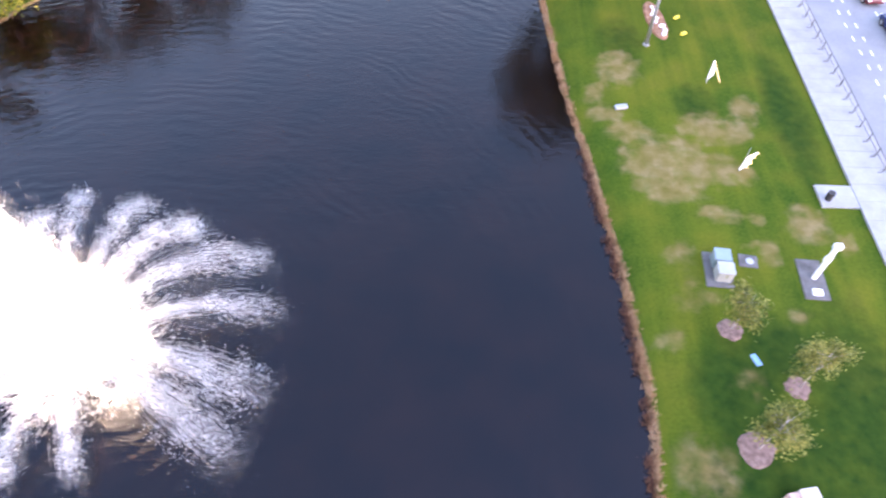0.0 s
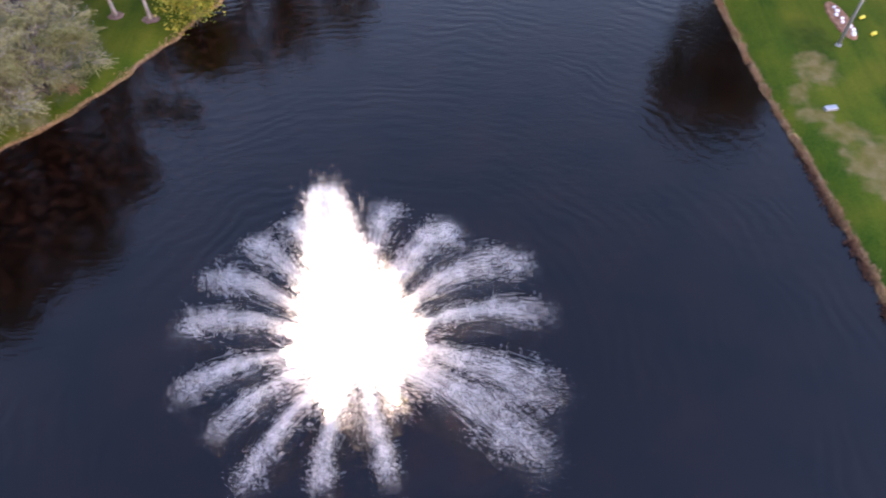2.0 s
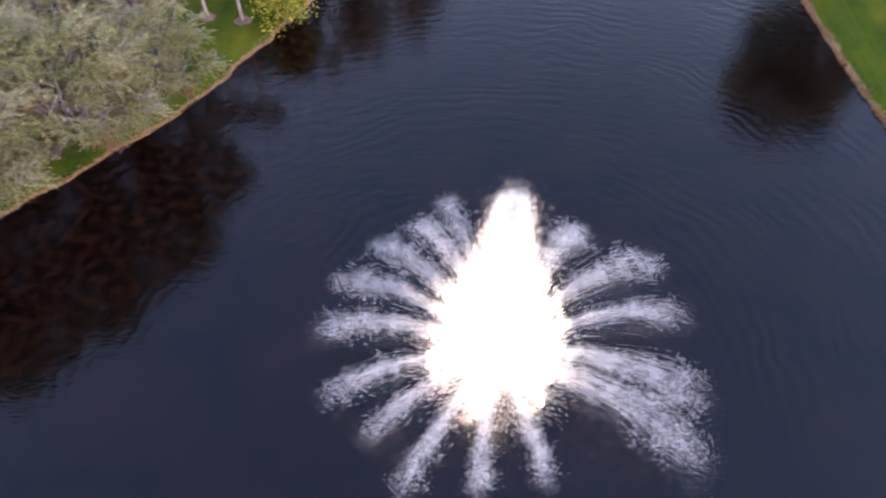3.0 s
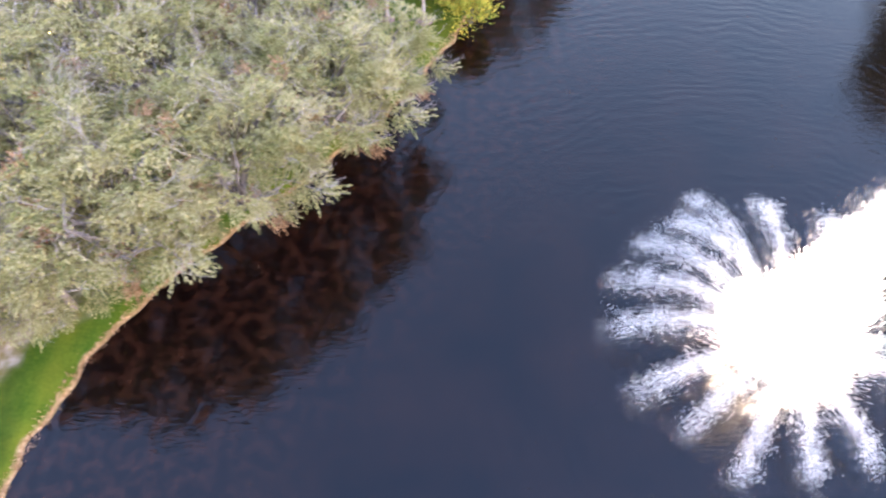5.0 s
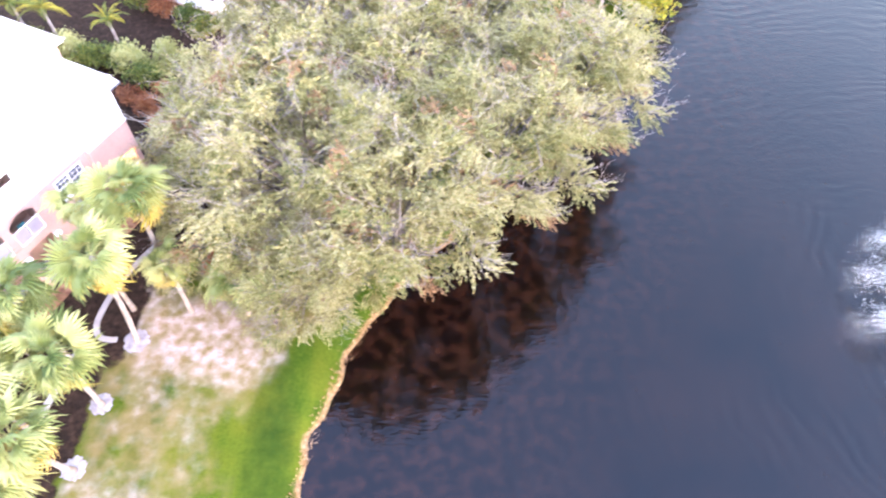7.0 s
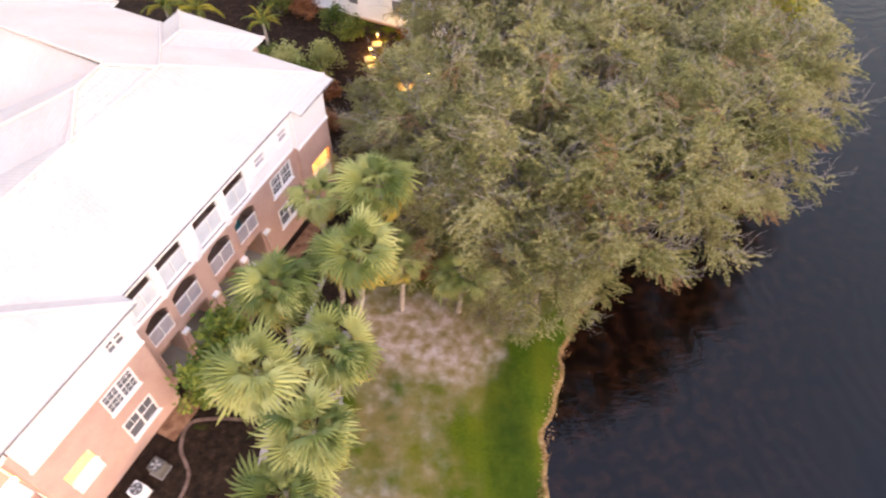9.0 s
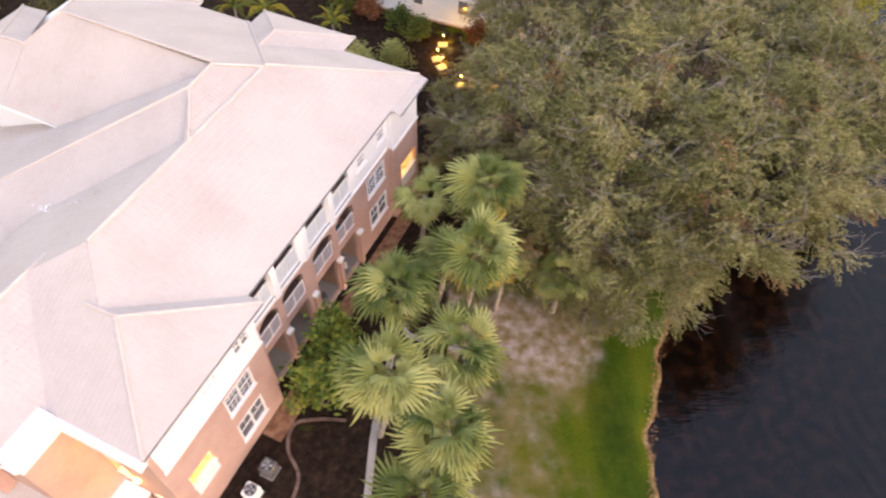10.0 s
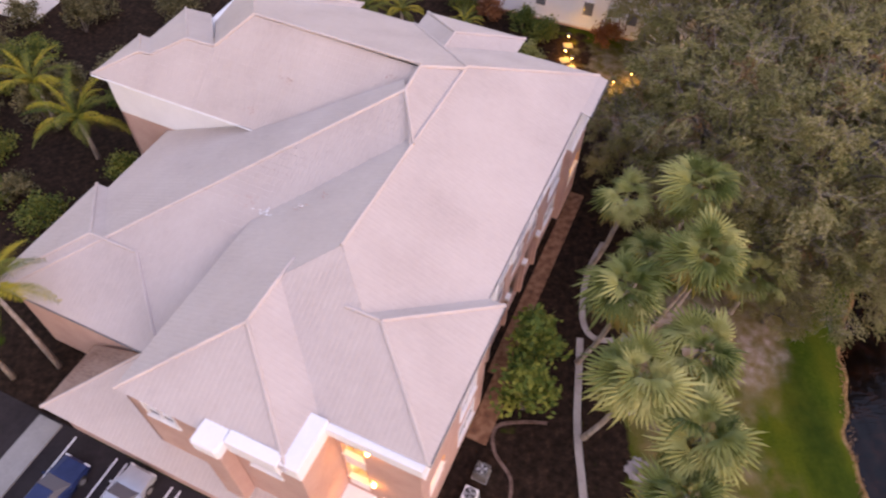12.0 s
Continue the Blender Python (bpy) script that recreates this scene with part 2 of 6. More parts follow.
def spray_material(name, density):
    """Drops and mist: part of the light goes straight through."""
    m = bpy.data.materials.new(name)
    m.use_nodes = True
    nt, b = m.node_tree, m.node_tree.nodes["Principled BSDF"]
    b.inputs["Base Color"].default_value = (0.86, 0.88, 0.89, 1)
    b.inputs["Roughness"].default_value = 0.35
    tr = nt.nodes.new("ShaderNodeBsdfTranslucent")
    tr.inputs["Color"].default_value = (0.87, 0.89, 0.90, 1)
    mx = nt.nodes.new("ShaderNodeMixShader")
    mx.inputs[0].default_value = 0.5
    nt.links.new(b.outputs[0], mx.inputs[1])
    nt.links.new(tr.outputs[0], mx.inputs[2])
    clear = nt.nodes.new("ShaderNodeBsdfTransparent")
    thin = nt.nodes.new("ShaderNodeMixShader")
    thin.inputs[0].default_value = density
    nt.links.new(clear.outputs[0], thin.inputs[1])
    nt.links.new(mx.outputs[0], thin.inputs[2])
    nt.links.new(thin.outputs[0], nt.nodes["Material Output"].inputs["Surface"])
    return m


def glass_material(name, tint=(0.13, 0.14, 0.16)):
    m = bpy.data.materials.new(name)
    m.use_nodes = True
    b = m.node_tree.nodes["Principled BSDF"]
    b.inputs["Base Color"].default_value = (*tint, 1)
    b.inputs["Roughness"].default_value = 0.04
    b.inputs["IOR"].default_value = 1.5
    return m


def glow_material(name, colour, strength):
    m = bpy.data.materials.new(name)
    m.use_nodes = True
    b = m.node_tree.nodes["Principled BSDF"]
    b.inputs["Base Color"].default_value = (*colour, 1)
    b.inputs["Emission Color"].default_value = (*colour, 1)
    b.inputs["Emission Strength"].default_value = strength
    return m


GROUND, WATER = ground_material(), water_material()
JETS = spray_material("white_water_threads", 0.30)
SPRAY, MIST, VEIL = spray_material("white_water_spray", 0.75), spray_material("thin_water_mist", 0.42), spray_material("falling_water_veil", 0.16)
ROOF = material("pale_pink_barrel_tile", [(0.440, 0.377, 0.347), (0.490, 0.424, 0.392), (0.530, 0.464, 0.430)], 0.3, 0.75, 0.2, 9.0, island=0.12)
ROOFCAP = material("cream_ridge_tile", [(0.46, 0.402, 0.38), (0.55, 0.485, 0.458)], 0.8, 0.75, 0.2, 8.0, island=0.2)
ROOFBROWN = material("brown_tile", [(0.20, 0.12, 0.09), (0.36, 0.25, 0.20)], 0.8, 0.8, 0.2, 8.0, island=0.3)
STUCCO = material("salmon_stucco", [(0.46, 0.295, 0.245), (0.55, 0.375, 0.32)], 0.5, 0.9, 0.3, 14.0)
WHITEWALL = material("white_stucco", [(0.76, 0.775, 0.80), (0.83, 0.84, 0.86)], 0.5, 0.85, 0.2, 14.0)
TRIM = material("white_trim_paint", [(0.74, 0.74, 0.75), (0.83, 0.83, 0.83)], 1.5, 0.5, 0.05)
GUTTER = material("dark_gutter", [(0.10, 0.10, 0.11), (0.16, 0.16, 0.17)], 2.0, 0.5, 0.05)
SCREEN = material("pale_screen_panel", [(0.50, 0.55, 0.60), (0.60, 0.65, 0.70)], 1.5, 0.5, 0.05)
MESHPANEL = material("grey_screen_mesh", [(0.30, 0.29, 0.34), (0.38, 0.37, 0.42)], 1.5, 0.7, 0.05)
GLASS = glass_material("dark_window_glass")
# plaster inside the porches, its shade put into a darker colour
INSIDE = material("porch_plaster_painted_shade", [(0.30, 0.20, 0.16), (0.38, 0.27, 0.22)], 0.8, 0.9, 0.1)
CONCRETE = material("pale_concrete", [(0.215, 0.213, 0.205), (0.255, 0.253, 0.245), (0.295, 0.293, 0.285)], 0.6, 0.85, 0.25, 20.0)
PAD = material("dark_grey_concrete", [(0.060, 0.056, 0.052), (0.092, 0.086, 0.080), (0.125, 0.118, 0.11)], 1.2, 0.9, 0.25, 20.0)
ROADM = material("worn_grey_asphalt", [(0.165, 0.168, 0.168), (0.215, 0.218, 0.218)], 0.35, 0.85, 0.3, 25.0)
LOT = material("dark_parking_asphalt", [(0.016, 0.013, 0.015), (0.034, 0.028, 0.030)], 0.4, 0.9, 0.3, 25.0, spec=0.2)
LINE = material("white_road_paint", [(0.62, 0.62, 0.64), (0.78, 0.78, 0.8)], 2.0, 0.7, 0.1)
STEEL = material("galvanised_steel", [(0.30, 0.31, 0.33), (0.42, 0.43, 0.45)], 3.0, 0.45, 0.05, metal=0.6)
RUST = material("dark_metal", [(0.05, 0.05, 0.055), (0.09, 0.09, 0.095)], 3.0, 0.5, 0.05)
BARK = material("grey_oak_bark", [(0.07, 0.055, 0.046), (0.13, 0.11, 0.092), (0.20, 0.175, 0.15)], 2.0, 0.9, 0.5, 14.0)
PALMBARK = material("pale_palm_bark", [(0.20, 0.165, 0.14), (0.30, 0.26, 0.23), (0.40, 0.36, 0.33)], 2.0, 0.9, 0.5, 14.0)
DEADLEAF = leafy("withered_brown_leaves", [(0.13, 0.066, 0.028), (0.235, 0.125, 0.052), (0.31, 0.195, 0.10)])
OAKLEAF = leafy("olive_oak_leaves", [(0.064, 0.079, 0.021), (0.152, 0.162, 0.046), (0.238, 0.222, 0.084), (0.325, 0.300, 0.122), (0.41, 0.36, 0.20)], 0.75, 0.8, 0.35)
TWIG = material("pale_grey_twigs", [(0.185, 0.155, 0.130), (0.315, 0.278, 0.245)], 3.0, 0.9)
MOSS = leafy("grey_hanging_moss", [(0.10, 0.098, 0.046), (0.165, 0.155, 0.085), (0.24, 0.225, 0.14)])
FROND = leafy("green_fan_frond", [(0.056, 0.090, 0.019), (0.148, 0.185, 0.048), (0.275, 0.297, 0.092), (0.43, 0.43, 0.158)], 0.4, 1.0, 0.3, True)
FRONDDRY = leafy("yellow_drying_frond", [(0.26, 0.22, 0.04), (0.40, 0.33, 0.06), (0.44, 0.32, 0.10)], 0.6)
BUSH = leafy("bright_green_shrub_leaves", [(0.025, 0.055, 0.010), (0.075, 0.115, 0.018), (0.20, 0.21, 0.035)])
WALLBUSH = leafy("broad_green_leaves", [(0.04, 0.09, 0.016), (0.12, 0.185, 0.03), (0.27, 0.30, 0.05)])
GARDEN = leafy("dull_olive_shrub_leaves", [(0.035, 0.035, 0.014), (0.095, 0.088, 0.035), (0.19, 0.165, 0.075)])
REDBUSH = leafy("rusty_red_shrub_leaves", [(0.10, 0.035, 0.015), (0.22, 0.075, 0.03), (0.30, 0.13, 0.05)])
YELBUSH = leafy("yellow_green_shrub_leaves", [(0.10, 0.14, 0.012), (0.24, 0.25, 0.02), (0.42, 0.33, 0.03)])
SAPLING = leafy("sparse_sapling_leaves", [(0.042, 0.062, 0.008), (0.115, 0.125, 0.018), (0.27, 0.245, 0.050)])
REED = leafy("dry_bank_grass", [(0.17, 0.082, 0.030), (0.35, 0.20, 0.095), (0.50, 0.33, 0.19)])
DARKREED = leafy("dark_dead_reeds", [(0.030, 0.013, 0.009), (0.085, 0.036, 0.020), (0.19, 0.088, 0.045)])
MULCHRING = material("pink_brown_mulch", [(0.085, 0.048, 0.036), (0.15, 0.092, 0.070), (0.21, 0.137, 0.108)], 3.0, 0.95, 0.6, 12.0)
RUSTMULCH = material("rusty_leaf_mulch", [(0.12, 0.052, 0.028), (0.21, 0.10, 0.052), (0.30, 0.165, 0.095)], 2.5, 0.95, 0.5, 12.0)
PATHM = material("warm_grey_concrete", [(0.27, 0.235, 0.22), (0.34, 0.30, 0.28), (0.40, 0.36, 0.335)], 0.8, 0.85, 0.25, 20.0)
PALEMULCH = material("pale_grey_mulch", [(0.17, 0.145, 0.15), (0.26, 0.235, 0.24), (0.34, 0.31, 0.32)], 3.0, 0.95, 0.6, 12.0)
BOXGREEN = material("pale_green_cabinet_paint", [(0.15, 0.21, 0.22), (0.20, 0.26, 0.27)], 1.2, 0.5, 0.05)
BOXCREAM = material("cream_cabinet_paint", [(0.26, 0.27, 0.25), (0.33, 0.34, 0.31)], 1.2, 0.5, 0.05)
SIGNWHITE = material("white_banner_cloth", [(0.74, 0.75, 0.77), (0.84, 0.84, 0.85)], 1.2, 0.7, 0.05)
YELLOW = material("yellow_plastic", [(0.70, 0.55, 0.03), (0.80, 0.66, 0.06)], 2.0, 0.5)
BLUEM = material("pale_blue_plastic", [(0.13, 0.26, 0.42), (0.18, 0.32, 0.48)], 2.0, 0.5)
CARBLUE = material("dark_blue_car_paint", [(0.010, 0.020, 0.075), (0.016, 0.030, 0.10)], 1.0, 0.25)
CARSILVER = material("silver_car_paint", [(0.42, 0.47, 0.53), (0.50, 0.55, 0.60)], 1.0, 0.28, metal=0.4)
CARRED = material("maroon_car_paint", [(0.10, 0.018, 0.018), (0.15, 0.03, 0.03)], 1.0, 0.28)
RUBBER = material("black_rubber", [(0.015, 0.015, 0.016), (0.03, 0.03, 0.03)], 3.0, 0.8)
LAMPGLASS = glow_material("warm_lamp_glass", (1.0, 0.62, 0.12), 14.0)
BULB = glow_material("warm_bulb_glass", (1.0, 0.70, 0.26), 0.8)
REDCLOTH = material("faded_red_cloth", [(0.35, 0.05, 0.06), (0.45, 0.09, 0.10)], 2.0, 0.9)
TEAL = material("teal_cloth", [(0.03, 0.20, 0.22), (0.06, 0.28, 0.29)], 2.0, 0.9)


# ---- mesh helpers ----
def mesh_of(name, verts, faces, mat, smooth=False):
    me = bpy.data.meshes.new(name)
    me.from_pydata([tuple(v) for v in verts], [], faces)
    me.update()
    if smooth:
        me.polygons.foreach_set("use_smooth", [True] * len(me.polygons))
    for k in mat if isinstance(mat, (list, tuple)) else (mat,):
        me.materials.append(k)
    return me


def piece(name, verts, faces, mat, parent=None, label="", at=None, smooth=False):
    """One mesh object, under a parent if one is given."""
    ob = new(name, mesh_of(name, verts, faces, mat, smooth))
    if parent:
        ob.parent = parent
    if at is not None:
        ob.matrix_basis = at
    return tagged(ob, label)


def part(name, bm, mat, parent, label="", smooth=False):
    me = bpy.data.meshes.new(name)
    bm.to_mesh(me)
    bm.free()
    if smooth:
        me.polygons.foreach_set("use_smooth", [True] * len(me.polygons))
    me.materials.append(mat)
    ob = new(name, me)
    ob.parent = parent
    return tagged(ob, label)


def thing(name, label, category, at=None, group="", kind=""):
    ob = new(name)
    if at is not None:
        ob.matrix_basis = at
    return tagged(ob, label, category, group, kind)


class Build:
    """Collects boxes, tubes and plates into one mesh."""

    def __init__(self):
        self.v, self.f = [], []

    def add(self, verts, faces):
        n = len(self.v)
        self.v += [tuple(p) for p in verts]
        self.f += [tuple(n + i for i in q) for q in faces]
        return self

    def box(self, x0, x1, y0, y1, z0, z1, c=0.0):
        """A box, its upright and top edges cut by c."""
        if c <= 0:
            v = [(x, y, z) for z in (z0, z1) for x, y in ((x0, y0), (x1, y0), (x1, y1), (x0, y1))]
            return self.add(v, [(3, 2, 1, 0), (4, 5, 6, 7), (0, 1, 5, 4), (1, 2, 6, 5), (2, 3, 7, 6), (3, 0, 4, 7)])
        ring = lambda d, z: [(x0 + c + d, y0 + d, z), (x1 - c - d, y0 + d, z), (x1 - d, y0 + c + d, z), (x1 - d, y1 - c - d, z), (x1 - c - d, y1 - d, z), (x0 + c + d, y1 - d, z), (x0 + d, y1 - c - d, z), (x0 + d, y0 + c + d, z)]
        v = ring(0, z0) + ring(0, z1 - c) + ring(c * 0.7, z1)
        f = [tuple(range(7, -1, -1)), tuple(range(16, 24))]
        for k in range(2):
            f += [(8 * k + i, 8 * k + (i + 1) % 8, 8 * k + 8 + (i + 1) % 8, 8 * k + 8 + i) for i in range(8)]
        return self.add(v, f)

    def tube(self, pts, radii, sides=6):
        pts = [Vector(p) for p in pts]
        rows = []
        for i, p in enumerate(pts):
            d = (pts[min(i + 1, len(pts) - 1)] - pts[max(i - 1, 0)]).normalized()
            a = d.cross(Vector((0, 0, 1)) if abs(d.z) < 0.9 else Vector((1, 0, 0))).normalized()
            b = d.cross(a)
            rows += [p + radii[i] * (math.cos(2 * math.pi * k / sides) * a + math.sin(2 * math.pi * k / sides) * b) for k in range(sides)]
        f = [(sides * i + k, sides * i + (k + 1) % sides, sides * (i + 1) + (k + 1) % sides, sides * (i + 1) + k) for i in range(len(pts) - 1) for k in range(sides)]
        f += [tuple(range(sides - 1, -1, -1)), tuple(range(sides * (len(pts) - 1), sides * len(pts)))]
        return self.add(rows, f)

    def disc(self, x, y, z0, z1, r, sides=20, wob=0.0, rnd=None):
        rr = [r * (1 + (rnd.uniform(-wob, wob) if rnd else 0)) for _ in range(sides)]
        ang = [2 * math.pi * k / sides for k in range(sides)]
        v = [(x + q * math.cos(a), y + q * math.sin(a), z0) for q, a in zip(rr, ang)]
        v += [(x + 0.82 * q * math.cos(a), y + 0.82 * q * math.sin(a), z1) for q, a in zip(rr, ang)]
        f = [(k, (k + 1) % sides, sides + (k + 1) % sides, sides + k) for k in range(sides)] + [tuple(range(sides, 2 * sides))]
        return self.add(v, f)

    def put(self, name, mat, parent=None, label="", at=None, smooth=False):
        return piece(name, self.v, self.f, mat, parent, label, at, smooth)


# ---- ground and lake ----
GROUND_Z = 0.85
RIGHT_BANK = [(-60, 2), (-5, 6.2), (14, 6.8), (20, 7.2), (26, 6.8), (30, 6.6), (35.6, 5.8), (40.4, 5.3), (46.2, 4.3), (53, 3.5), (63.5, 2.6), (90, 1.0), (160, -6)]
LEFT_BANK = [(-60, -74), (0, -77.7), (11.5, -76.7), (15.3, -76.0), (20.3, -74.5), (24.8, -72.3), (30, -68.2), (35.5, -63.3), (39.9, -59.5), (44.4, -55.8), (48.7, -53.4), (55.2, -50.2), (61.4, -47.4), (90, -40), (160, -34)]


def bank_x(bank, y):
    return np.interp(y, [p[0] for p in bank], [p[1] for p in bank])


def land(x, y):
    """Signed way from the water's edge: positive on land, in metres."""
    wob = 0.35 * math.sin(0.9 * y + 0.2 * x) + 0.2 * math.sin(2.3 * y + 1.0)
    r = (x - bank_x(RIGHT_BANK, y)) + 0.5 * wob
    l = (bank_x(LEFT_BANK, y) - x) * 0.8 + 0.5 * wob
    return max(r, l, y - 150, -50 - y)


def ground_height(x, y):
    d = land(x, y)
    if d < 0:
        return max(-1.6, 0.55 * d - 0.02)
    rise = GROUND_Z * (1 - math.exp(-d / 1.3))
    return rise + 0.05 * noise.noise((x * 0.3, y * 0.3, 0)) * min(1, d / 3)


def spans(lo, hi, step, far):
    mid = list(np.arange(lo, hi + step / 2, step))
    out = [step * 1.35 ** k for k in range(1, 60)]
    out = [s for s in np.cumsum(out) if s < far]
    return [lo - s for s in reversed(out)] + mid + [mid[-1] + s for s in out]


# dry patches of the lawn: x, y, half width, half depth
DRY = [(8.9, 52.0, 1.7, 2.3), (6.3, 48.6, 0.9, 1.2), (7.2, 46.0, 1.3, 0.8), (8.8, 43.6, 1.5, 1.2), (9.8, 40.6, 1.8, 2.2), (11.3, 37.8, 2.4, 1.7), (14.5, 39.5, 2.6, 1.6),
       (12.4, 41.5, 1.8, 1.6), (16.0, 44.4, 2.6, 1.6), (14.5, 34.9, 1.5, 0.7), (17.0, 34.6, 0.6, 0.6), (20.8, 34.2, 1.4, 1.6), (11.1, 31.0, 1.2, 0.9, 0.8), (17.4, 31.4, 0.8, 0.9),
       (-86.0, 15.5, 3.2, 4.5, 0.7), (-84.5, 9.5, 3.4, 4.5, 0.7), (-82.5, 18.4, 2.4, 2.0, 0.75), (-88.0, 20.0, 3.0, 3.0, 0.7), (-63.0, 44.5, 2.5, 4.0, 0.4), (-79.5, 23.5, 3.0, 2.0, 0.6),
       (16.2, 32.0, 0.5, 0.4), (11.3, 27.3, 1.3, 1.2, 0.65), (9.7, 15.6, 1.6, 1.9, 0.45), (9.0, 24.0, 0.9, 0.8, 0.55), (22.9, 32.5, 0.7, 0.9, 0.8), (17.5, 26.0, 0.8, 0.5, 0.6), (13.3, 21.0, 0.7, 0.9, 0.45), (17.2, 39.3, 0.9, 1.0), (19.0, 47.0, 1.0, 1.6)]
# lusher, darker grass; first two spots put the view's dim corner in the colour
LUSH_AND_DIM = [(14.0, 13.0, 5.0, 7.0, 0.85), (20.0, 18.0, 4.0, 8.0, 0.8), (12.6, 20.0, 2.6, 4.0), (16.0, 23.2, 3.0, 2.4), (11.2, 13.5, 2.4, 4.0), (17.5, 17.0, 3.0, 3.0, 0.8), (-78.6, 15.5, 1.2, 5.0, 0.7), (-77.8, 9.0, 1.2, 4.0, 0.6), (22.5, 46.0, 1.6, 7.0, 0.8), (9.5, 56.0, 2.0, 3.0, 0.6), (15.0, 47.5, 1.6, 2.4, 0.6), (-57.5, 49.5, 2.0, 3.0, 0.6)]
# leaf litter under the trees and palms
LITTER = [(-84, 22.4, 4.6, 3.0), (-82, 21, 3.0, 2.4), (-85.5, 17, 4, 4.5, 0.3), (-84.5, 12, 3.0, 4, 0.22), (-88.5, 24, 2.4, 2.4, 0.8), (-79, 28, 5, 4.5, 0.6), (-72.5, 34, 5, 5, 0.45), (-67.5, 43, 5, 5, 0.4), (-80, 40, 12, 12), (-70, 50, 10, 10), (-60, 50, 3.5, 5, 0.4), (-88, 10, 3, 3, 0.6), (-92, 34, 4, 10), (-60, 43.5, 3, 3, 0.3)]
# dark mulch beds by the walls; wider spots make the garden ground equally dark
MULCH_AND_DARK = [(-100.6, 13.6, 2.2, 3.0), (-97.2, 18.0, 2.2, 3.0), (-95.2, 23.5, 1.8, 4.5), (-93.2, 28.5, 1.6, 4.0), (-97.5, 13.5, 2.6, 2.6), (-94.8, 13.8, 2.6, 4.6), (-94.0, 9.0, 3.0, 5), (-91.0, 26, 2.6, 7), (-89.5, 36, 4.5, 8), (-94, 46, 8, 6), (-96.6, 21.0, 1.2, 2.5), (-93.5, 19.5, 2.0, 4), (-130, 36, 12, 14), (-125, 20, 5, 6), (-100, 10, 1.5, 3), (-91.6, 8.5, 1.5, 6.5), (-91.2, 15.0, 1.3, 4.5), (-90.0, 22.5, 1.4, 3.0), (-108, 52, 14, 8), (-114, 60, 24, 9), (-136, 54, 15, 14), (-98, 53, 12, 6), (-140, 40, 9, 14)]


def amount(spots, x, y):
    best = 0.0
    for cx, cy, a, b, *w in spots:
        q = ((x - cx) / a) ** 2 + ((y - cy) / b) ** 2
        if q < 4:
            best = max(best, (1.0 - 0.5 * q) * (w[0] if w else 1.0))
    return max(0.0, best)


def build_ground():
    xs, ys = spans(-146, 44, 0.55, 1500), spans(-2, 74, 0.55, 1500)
    verts, dry, litter, mulch, edge, lush_and_dim = [], [], [], [], [], []
    for y in ys:
        for x in xs:
            d = land(x, y)
            verts.append((x, y, ground_height(x, y)))
            dry.append(amount(DRY, x, y))
            lush_and_dim.append(amount(LUSH_AND_DIM, x, y))
            litter.append(amount(LITTER, x, y))
            mulch.append(amount(MULCH_AND_DARK, x, y))
            edge.append(max(-2.0, min(2.0, d)))
    nx = len(xs)
    faces = [(j * nx + i, j * nx + i + 1, (j + 1) * nx + i + 1, (j + 1) * nx + i) for j in range(len(ys) - 1) for i in range(nx - 1)]
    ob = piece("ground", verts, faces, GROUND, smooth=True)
    for name, values in (("dry", dry), ("litter", litter), ("mulch", mulch), ("edge", edge), ("lush_and_dim", lush_and_dim)):
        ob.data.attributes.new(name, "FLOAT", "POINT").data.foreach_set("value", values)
    tagged(ob, "mown green lawn with dry patches, leaf litter and a bare bank", "ground", kind="structure")


build_ground()
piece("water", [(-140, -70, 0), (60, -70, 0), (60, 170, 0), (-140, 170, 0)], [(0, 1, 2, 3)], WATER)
tagged(bpy.data.objects["water"], "dark still lake water with small ripples", "water", kind="structure")


